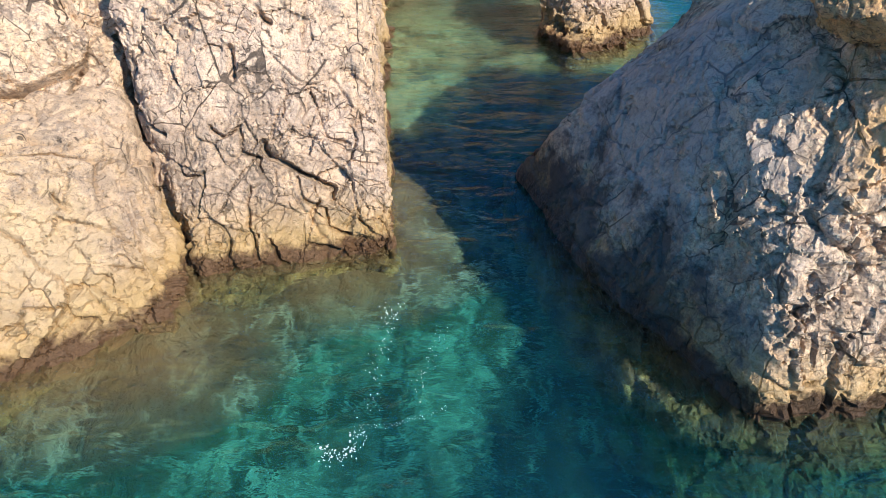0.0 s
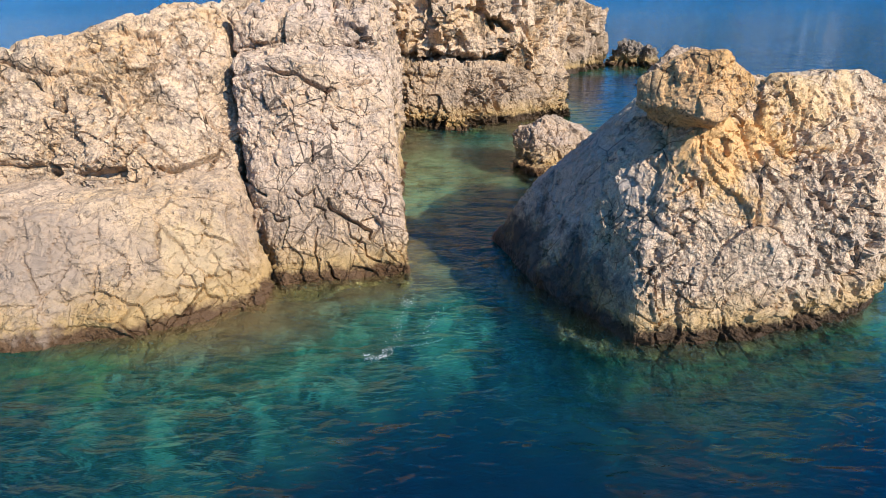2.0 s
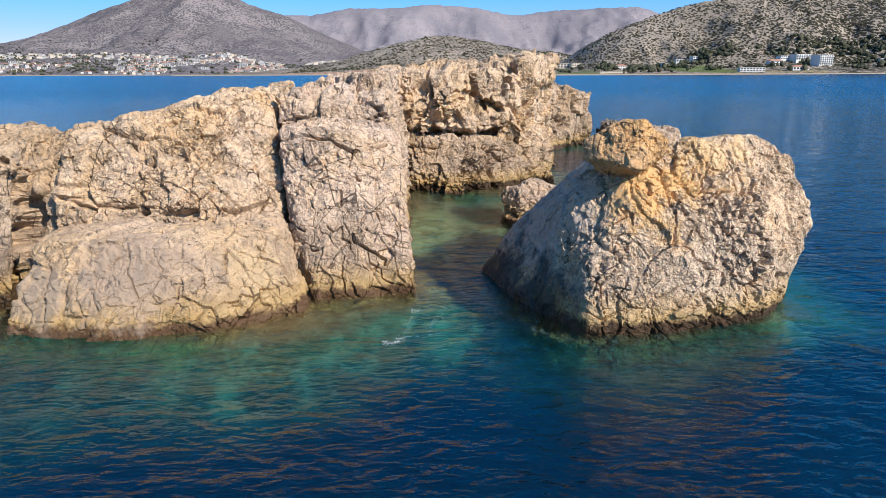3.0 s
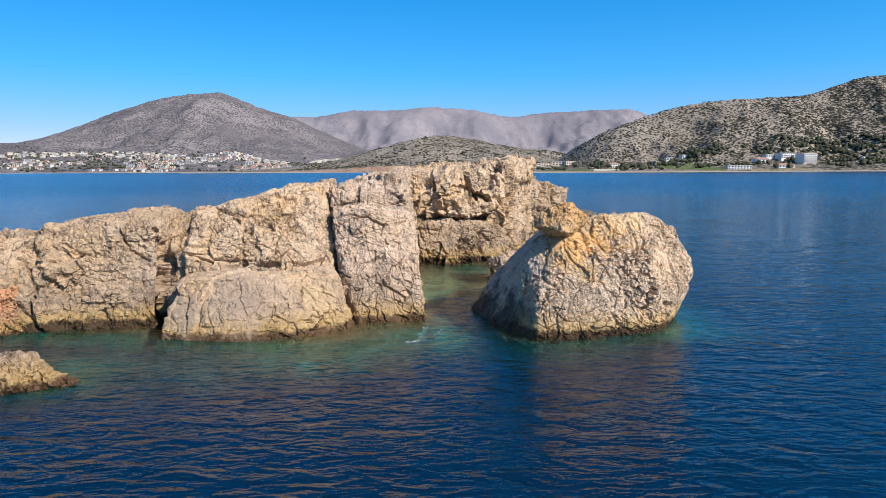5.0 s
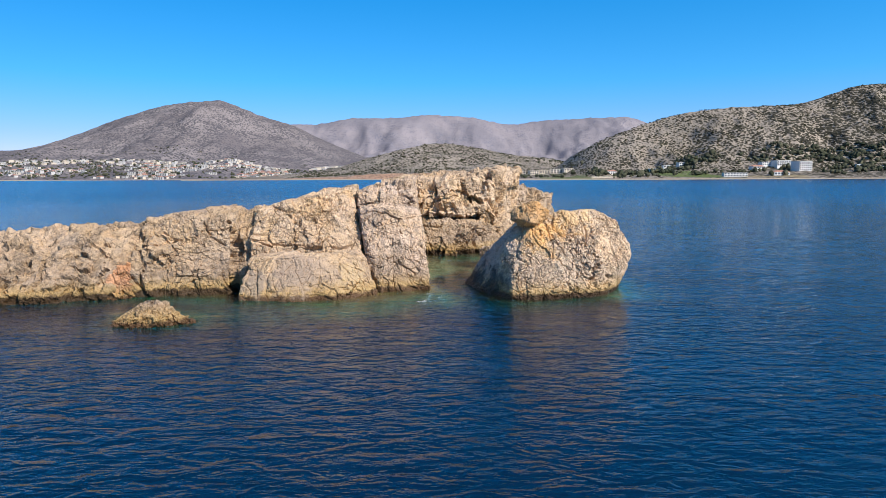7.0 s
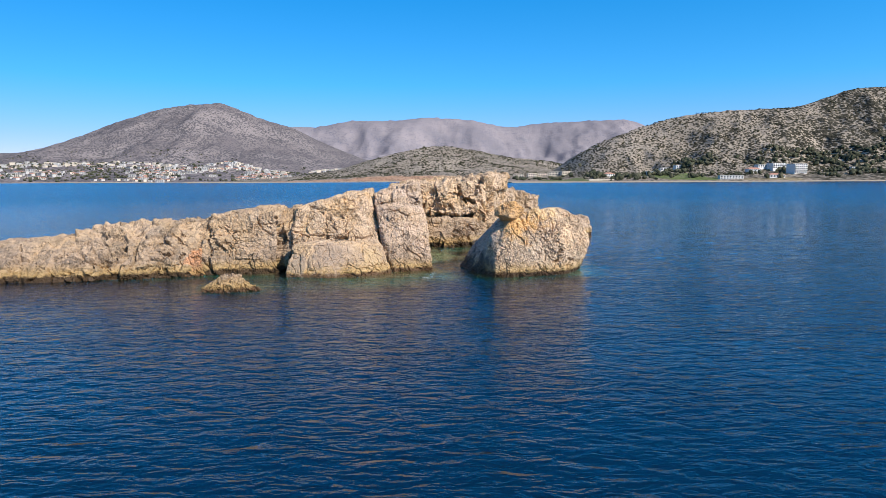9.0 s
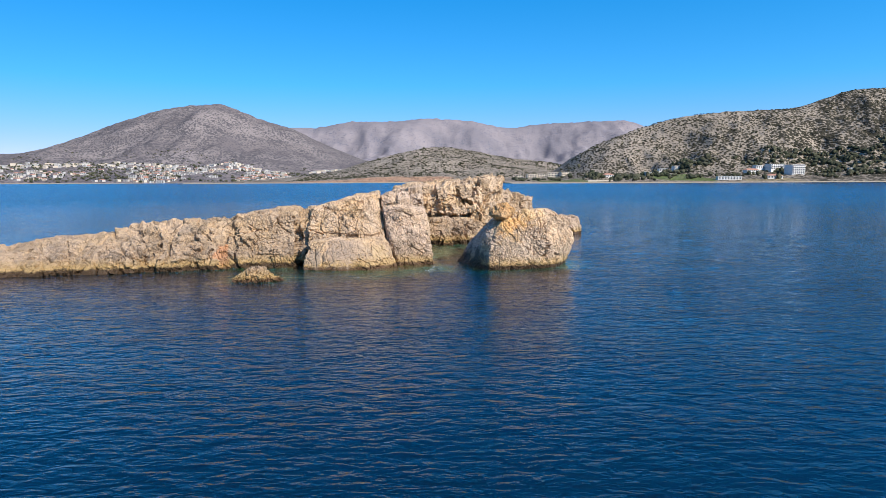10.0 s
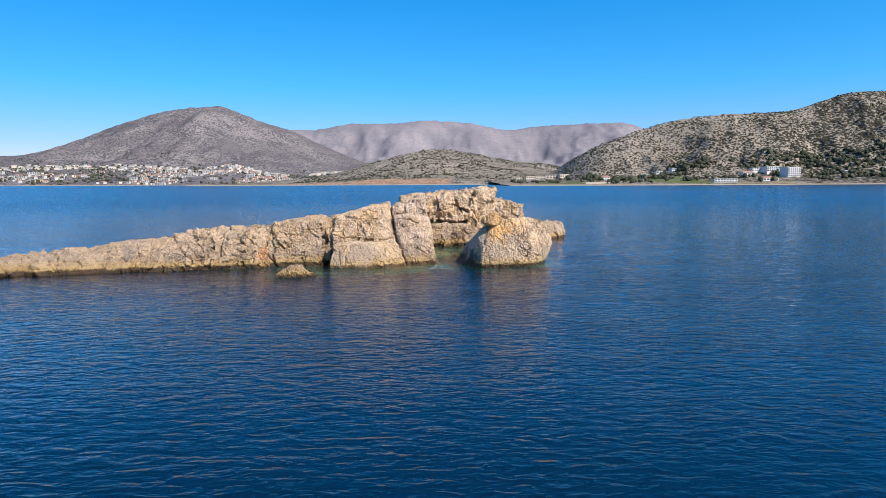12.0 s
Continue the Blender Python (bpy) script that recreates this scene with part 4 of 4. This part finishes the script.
LAND_TOWN = Land(1900, 3600, 4200, [(-3300, 100), (-2970, 109), (-2489, 159), (-2298, 166), (-2201, 182), (-2007, 246), (-1813, 319), (-1716, 357), (-1556, 401),
                                    (-1397, 421), (-1223, 431), (-1145, 400), (-988, 338), (-831, 292), (-673, 214), (-451, 121), (-196, 74), (300, 40)],
                 0.36, 0.17, 25, 0.16, 411, [(-790, 2380, 90, 34), (-420, 2750, 130, 26)])
LAND_TOWN.build("backdrop_mountain", 300, 110, M_MOUNT, "broad scrub-covered mountain above a coastal town")
LAND_MID = Land(1500, 2100, 2500, [(-620, 6), (-418, 22), (-342, 37), (-248, 66), (-153, 90), (-59, 110), (16, 114), (111, 99), (224, 75), (338, 65), (433, 46),
                                   (600, 17)], 0.12, 0.1, 41, 0.12, 421)
LAND_MID.build("backdrop_knoll", 200, 70, M_KNOLL, "low stony hill dotted with dark scrub")
LAND_RIGHT = Land(1050, 1550, 1900, [(120, 8), (210, 11), (287, 23), (315, 44), (336, 63), (391, 93), (474, 124), (558, 149), (627, 162), (711, 169), (808, 171),
                                     (864, 175), (933, 195), (1001, 220), (1043, 226), (1096, 223), (1500, 210)], 0.32, 0.1, 21, 0.24, 431)
LAND_RIGHT.build("backdrop_hillside", 300, 120, M_HILL, "stony hillside with dark scrub above seaside villas")


# ---- houses on the far shore ----
def plain_material(name, a, b, scale, rough=0.85):
    n = Nodes(name)
    col = n.mix(n.ramp(n.noise(scale, 4, 0.6), (0.35, 0.0), (0.7, 1.0)), a, b)
    return n.finish(col, rough, n.bump(n.noise(scale * 6, 3), 0.4, 0.03), 0.3)


# whitish beige, dimmed further: distance haze put into the colour
M_TOWN_WHITE = plain_material("hazed_whitewash", (0.56, 0.525, 0.48), (0.44, 0.41, 0.37), 0.3)
M_WHITE = plain_material("whitewash", (0.72, 0.70, 0.66), (0.60, 0.57, 0.52), 0.4)
M_BEIGE = plain_material("beige_render", (0.66, 0.56, 0.44), (0.56, 0.47, 0.36), 0.4)
M_TILE = plain_material("red_roof_tiles", (0.42, 0.21, 0.14), (0.34, 0.18, 0.125), 0.8)
M_SLAB = plain_material("flat_roof_concrete", (0.52, 0.50, 0.47), (0.42, 0.41, 0.39), 0.5)
M_PANE = plain_material("dark_window_glass", (0.035, 0.045, 0.06), (0.05, 0.06, 0.075), 0.3, 0.15)


def box_mesh(name, x0, x1, y0, y1, z0, z1, bevel=0.0):
    bm = bmesh.new()
    bmesh.ops.create_cube(bm, size=1)
    bmesh.ops.scale(bm, vec=(x1 - x0, y1 - y0, z1 - z0), verts=bm.verts)
    bmesh.ops.translate(bm, vec=((x0 + x1) / 2, (y0 + y1) / 2, (z0 + z1) / 2), verts=bm.verts)
    if bevel:
        bmesh.ops.bevel(bm, geom=bm.edges[:], offset=bevel, segments=1, affect='EDGES')
    mesh = bpy.data.meshes.new(name)
    bm.to_mesh(mesh)
    bm.free()
    return mesh


def hip_mesh(name, w, d, z, rise, eave=0.5):
    a, b, r = w / 2 + eave, d / 2 + eave, max(0.0, (w - d) / 2)
    verts = [(-a, -b, z), (a, -b, z), (a, b, z), (-a, b, z), (-a, -b, z + 0.25), (a, -b, z + 0.25), (a, b, z + 0.25), (-a, b, z + 0.25),
             (-r - 0.2, 0, z + rise), (r + 0.2, 0, z + rise)]
    faces = [(3, 2, 1, 0), (0, 1, 5, 4), (1, 2, 6, 5), (2, 3, 7, 6), (3, 0, 4, 7), (4, 5, 9, 8), (5, 6, 9), (6, 7, 8, 9), (7, 4, 8)]
    mesh = bpy.data.meshes.new(name)
    mesh.from_pydata(verts, [], faces)
    return mesh


def house(name, w, d, h, wall, roof, label, storeys=1, bays=0, balconies=False, group="houses on the far shore"):
    """A house at the origin, its front to -y: walls, a flat or hipped roof and its windows as parts."""
    ob = tagged(new(name), label, "house", group)
    part("wall", box_mesh("wall", -w / 2, w / 2, -d / 2, d / 2, -8, h), wall, ob)
    if roof == "hip":
        part("roof", hip_mesh("roof", w, d, h, min(d, w) * 0.28), M_TILE, ob, "red tiled hipped roof")
    else:
        part("roof", box_mesh("roof", -w / 2 - 0.3, w / 2 + 0.3, -d / 2 - 0.3, d / 2 + 0.3, h, h + 0.5, 0.08), M_SLAB if wall is M_WHITE else wall, ob)
    if bays:
        step, floor_h = w / bays, h / storeys
        pane = box_mesh("window", -step * 0.3, step * 0.3, -0.2, 0.1, 0, floor_h * 0.6)
        pane.materials.append(M_PANE)
        slab = box_mesh("balcony", -w / 2, w / 2, -1.6, 0, -0.15, 0.75)
        slab.materials.append(wall)
        for s in range(storeys):
            for k in range(bays):
                win = new("window", pane)
                win.parent = ob
                win.location = (-w / 2 + (k + 0.5) * step, -d / 2, s * floor_h + floor_h * 0.22)
            if balconies and s:
                bal = new("balcony", slab)
                bal.parent = ob
                bal.location = (0, -d / 2, s * floor_h)
    return ob


def stand(ob, land, x, y, turn=0.0, lift=0.0):
    ob.matrix_basis = pose(x, y, float(land.z(x, y)[0]) + lift, 0, 0, turn)
    return ob


stand(house("apartment_building", 34, 18, 17, M_WHITE, "flat", "white four-storey apartment building with long balconies", 5, 6, True), LAND_RIGHT, 672, 1180, 25)
stand(house("apartment_building", 34, 16, 10, M_WHITE, "flat", "white stepped apartment block behind trees", 3, 6, True), LAND_RIGHT, 667, 1245, 20)
VILLAS = [(606, 1215, 30, 7, "hip", "pale villa with a faded red roof"), (640, 1250, 25, 6, "flat", "white flat-roofed villa on the slope"),
          (597, 1110, 28, 5, "hip", "seaside house with an orange tiled roof"), (512, 1100, 41, 6, "flat", "long low white seaside pavilion"),
          (446, 1318, 29, 6, "flat", "white flat-roofed villa on the slope"), (463, 1305, 17, 5, "flat", "white flat-roofed villa on the slope"),
          (489, 1295, 16, 8, "flat", "tall narrow white villa beside trees"), (430, 1275, 16, 5, "flat", "white flat-roofed villa on the slope"),
          (392, 1305, 20, 7, "flat", "white flat-roofed villa by the meadow"), (410, 1300, 18, 5, "flat", "low white villa by the meadow"),
          (350, 1310, 22, 6, "hip", "white house with a bright red roof"), (814, 1230, 20, 5, "flat", "small white house among dark trees")]
for x, y, w, h, roof, label in VILLAS:
    stand(house("villa", w, 11, h, M_WHITE, roof, label, 2 if h > 5 else 1, max(3, int(w / 5))), LAND_RIGHT, x, y, random.uniform(-12, 25))
for x, y, w, h in ((184, 1500, 24, 8), (214, 1490, 22, 9), (240, 1500, 24, 7), (266, 1480, 28, 9), (291, 1470, 24, 7)):
    stand(house("terraced_house", w, 12, h, M_BEIGE, "flat", "beige terraced house at the valley mouth", 2, 4), LAND_RIGHT, x, y, random.uniform(-10, 20))
wall_run = tagged(new("garden_wall", box_mesh("garden_wall", -27, 27, -0.4, 0.4, -3, 2.6, 0.1)), "long pale garden wall above the beach", "wall")
wall_run.data.materials.append(M_BEIGE)
stand(wall_run, LAND_RIGHT, 300, 1150, -4)

town = [house("town_house", w, d, h, m, r, lab, st, b, False, "houses of the coastal town") for w, d, h, m, r, lab, st, b in
        ((13, 11, 5, M_TOWN_WHITE, "flat", "white flat-roofed town house", 2, 3), (17, 12, 5.5, M_TOWN_WHITE, "hip", "white town house with a tiled roof", 2, 3),
         (12, 10, 5, M_BEIGE, "hip", "beige town house with a tiled roof", 2, 2), (22, 13, 7.5, M_TOWN_WHITE, "flat", "white town block with three storeys", 3, 4),
         (19, 12, 6, M_BEIGE, "flat", "beige flat-roofed town block", 2, 3))]
rng = np.random.RandomState(7)
spots, tries = [], 0
while len(spots) < 430 and tries < 20000:
    tries += 1
    y = 1935 + 620 * rng.rand() ** 1.15
    x = rng.uniform(-1680, -470) * (y + 60) / 2000
    if fbm(np.array([[x / 190, y / 190, 0.0]]), 3, 501)[0] < -0.12 + 0.35 * (x > -600):
        continue
    if any(abs(x - a) < 19 and abs(y - b) < 34 for a, b in spots):
        continue
    spots.append((x, y))
for k in range(40):
    spots.append((rng.uniform(-560, -330), rng.uniform(2680, 2860)))
for k in range(50):
    spots.append((-790 + rng.normal(0, 55), 2330 + rng.uniform(-80, 60)))
spots.sort(key=lambda q: q[1])
for k, (x, y) in enumerate(spots[:290]):
    pick = town[k % 5]
    if k < 5:
        stand(pick, LAND_TOWN, x, y, rng.uniform(-30, 30))
    else:
        copy_thing(pick, pose(x, y, float(LAND_TOWN.z(x, y)[0]), 0, 0, rng.uniform(-30, 30)))


def far_houses(name, places, material, label):
    """Plain walls and overhanging flat roofs of the farthest houses, in one mesh."""
    verts, faces = [], []
    for x, y in places:
        z = float(LAND_TOWN.z(x, y)[0])
        w, d, h, turn = rng.uniform(5, 10), rng.uniform(5, 7), rng.uniform(4, 7), rng.uniform(-0.5, 0.5)
        for grow, z0, z1 in ((0.0, z - 6, z + h), (0.5, z + h, z + h + 0.6)):
            first = len(verts)
            for zz in (z0, z1):
                for sx_, sy_ in ((-1, -1), (1, -1), (1, 1), (-1, 1)):
                    u, v = sx_ * (w + grow), sy_ * (d + grow)
                    verts.append((x + u * math.cos(turn) - v * math.sin(turn), y + u * math.sin(turn) + v * math.cos(turn), zz))
            faces += [tuple(first + i for i in f) for f in ((3, 2, 1, 0), (4, 5, 6, 7), (0, 1, 5, 4), (1, 2, 6, 5), (2, 3, 7, 6), (3, 0, 4, 7))]
    mesh = bpy.data.meshes.new(name)
    mesh.from_pydata(verts, [], faces)
    mesh.materials.append(material)
    return tagged(new(name, mesh), label, "houses", kind="stuff")


far_houses("far_town_houses", spots[290::2], M_TOWN_WHITE, "whitewashed houses high up in the coastal town")
far_houses("far_town_houses", spots[291::2], M_BEIGE, "beige houses high up in the coastal town")


# ---- scrub and trees, each field one object ----
def leaf_material(name, a, b):
    n = Nodes(name)
    rand = n.add("ShaderNodeNewGeometry").outputs["Random Per Island"]
    col = n.mix(rand, a, b)
    return n.finish(col, 1.0, n.bump(n.noise(1.5, 4), 1.0, 0.4), 0.05)


M_SCRUB = leaf_material("dark_scrub", (0.035, 0.04, 0.02), (0.075, 0.07, 0.04))
M_TREES = leaf_material("dark_green_trees", (0.04, 0.048, 0.028), (0.10, 0.095, 0.06))


def clumps(name, spots, material, label, category):
    """Uneven little crowns of many facets, in one mesh: spots are rows of x, y, z, radius, height."""
    g = (1 + 5 ** 0.5) / 2
    base = np.array([(-1, g, 0), (1, g, 0), (-1, -g, 0), (1, -g, 0), (0, -1, g), (0, 1, g), (0, -1, -g), (0, 1, -g), (g, 0, -1), (g, 0, 1), (-g, 0, -1), (-g, 0, 1)]) / 1.9
    tri = np.array([(0, 11, 5), (0, 5, 1), (0, 1, 7), (0, 7, 10), (0, 10, 11), (1, 5, 9), (5, 11, 4), (11, 10, 2), (10, 7, 6), (7, 1, 8), (3, 9, 4), (3, 4, 2),
                    (3, 2, 6), (3, 6, 8), (3, 8, 9), (4, 9, 5), (2, 4, 11), (6, 2, 10), (8, 6, 7), (9, 8, 1)])
    n = len(spots)
    sp = np.asarray(spots)
    v = base[None] * (0.65 + 0.7 * rng.rand(n, 12, 1))
    v = v * np.stack((sp[:, 3], sp[:, 3], sp[:, 4] / 2), 1)[:, None] + np.stack((sp[:, 0], sp[:, 1], sp[:, 2] + 0.4 * sp[:, 4]), 1)[:, None]
    f = tri[None] + 12 * np.arange(n)[:, None, None]
    mesh = bpy.data.meshes.new(name)
    mesh.from_pydata(v.reshape(-1, 3).tolist(), [], f.reshape(-1, 3).tolist())
    mesh.materials.append(material)
    return tagged(new(name, mesh), label, category, kind="stuff")


def scatter(land, x0, x1, y0, y1, count, seed, low, high, thr, size=90.0, flat=1.0):
    r = np.random.RandomState(seed)
    x, y = r.uniform(x0, x1, count), r.uniform(y0, y1, count)
    ok = fbm(np.stack((x / size, y / size, 0 * x), 1), 3, seed) > thr
    x, y = x[ok], y[ok]
    rad = r.uniform(low, high, len(x)) * (0.6 + 0.8 * r.rand(len(x)))
    z = land.z(x, y)
    keep = z > 2.0
    return np.stack((x, y, z, rad, rad * flat * r.uniform(0.8, 1.6, len(x))), 1)[keep]


clumps("hill_scrub", scatter(LAND_RIGHT, 290, 1300, 1180, 1570, 5500, 3, 0.9, 2.2, -0.35, 90, 0.8), M_SCRUB, "dark low scrub scattered over the hillside", "scrub")
clumps("knoll_scrub", scatter(LAND_MID, -400, 560, 1590, 2120, 3500, 5, 1.2, 3.0, -0.3, 90, 0.8), M_SCRUB, "dark low scrub scattered over the low hill", "scrub")
clumps("shore_trees", np.concatenate((
    scatter(LAND_RIGHT, 300, 1250, 1100, 1190, 500, 11, 2.0, 4.2, 0.15, 60, 1.6),
    scatter(LAND_RIGHT, 300, 1250, 1190, 1330, 1500, 13, 2.4, 5.0, -0.1, 60, 1.6),
    scatter(LAND_RIGHT, 760, 1250, 1150, 1330, 900, 15, 2.4, 5.0, -0.3, 60, 1.6),
    scatter(LAND_RIGHT, 150, 330, 1250, 1480, 160, 17, 2.2, 4.4, 0.0, 60, 1.5))), M_TREES, "dark trees and hedges among the seaside villas", "trees")
clumps("town_trees", np.concatenate((
    scatter(LAND_TOWN, -2100, -380, 1930, 2600, 3200, 19, 2.0, 4.6, -0.2, 70, 1.2),
    scatter(LAND_TOWN, -2300, -300, 2550, 2900, 900, 23, 2.0, 4.0, 0.0, 70, 0.8))), M_TREES, "dark trees between the houses of the town", "trees")


# ---- foam ----
def foam_patch(name, spots, label):
    """Thin uneven flecks of foam lying on the water: rows of x, y, radius."""
    verts, faces = [], []
    r = random.Random(5)
    for x, y, rad in spots:
        k = r.randint(7, 11)
        first = len(verts)
        z = float(swell(np.array([x]), np.array([y]))[0]) + 0.012
        stretch, turn = r.uniform(1.0, 2.2), r.uniform(0, 3.1)
        ring = []
        for i in range(k):
            a = 2 * math.pi * i / k
            q = 0.62 * rad * r.uniform(0.55, 1.15)
            u, v = q * math.cos(a) * stretch, q * math.sin(a)
            ring.append((x + u * math.cos(turn) - v * math.sin(turn), y + u * math.sin(turn) + v * math.cos(turn)))
        verts += [(a, b, z) for a, b in ring] + [(x, y, z + 0.012)]
        faces += [(first + i, first + (i + 1) % k, first + k) for i in range(k)]
    mesh = bpy.data.meshes.new(name)
    mesh.from_pydata(verts, [], faces)
    mesh.materials.append(M_FOAM)
    return tagged(new(name, mesh), label, "foam", kind="stuff")


M_FOAM = plain_material("sea_foam", (0.80, 0.82, 0.82), (0.62, 0.66, 0.66), 12.0, 0.7)
fr = random.Random(9)
# a curl of foam and a trail of flecks in the channel
curl = []
for i in range(110):
    a = fr.uniform(0, 1)
    curl.append((-1.28 + 0.3 * math.cos(3.4 + 3.6 * a) * fr.uniform(0.4, 1.1), 4.72 + 0.34 * math.sin(3.4 + 3.6 * a) * fr.uniform(0.4, 1.1), fr.uniform(0.004, 0.016)))
for i in range(80):
    a = fr.random()
    curl.append((-1.08 + 1.13 * a + fr.gauss(0, 0.02), 4.92 + 0.3 * a ** 2 + fr.gauss(0, 0.03), fr.uniform(0.002, 0.005)))
for i in range(70):
    a = fr.random()
    curl.append((-1.0 + 0.25 * a + fr.gauss(0, 0.06), 5.2 + 1.9 * a + fr.gauss(0, 0.12), fr.uniform(0.003, 0.010)))
for i in range(24):
    curl.append((-0.78 + fr.gauss(0, 0.07), 7.0 + fr.gauss(0, 0.14), fr.uniform(0.006, 0.018)))
for i in range(50):
    a = fr.random()
    curl.append((-0.36 + 0.35 * a + fr.gauss(0, 0.05), 5.45 + 1.2 * a + fr.gauss(0, 0.1), fr.uniform(0.003, 0.009)))
foam_patch("foam_flecks", curl, "white foam curl and flecks drifting in the channel")
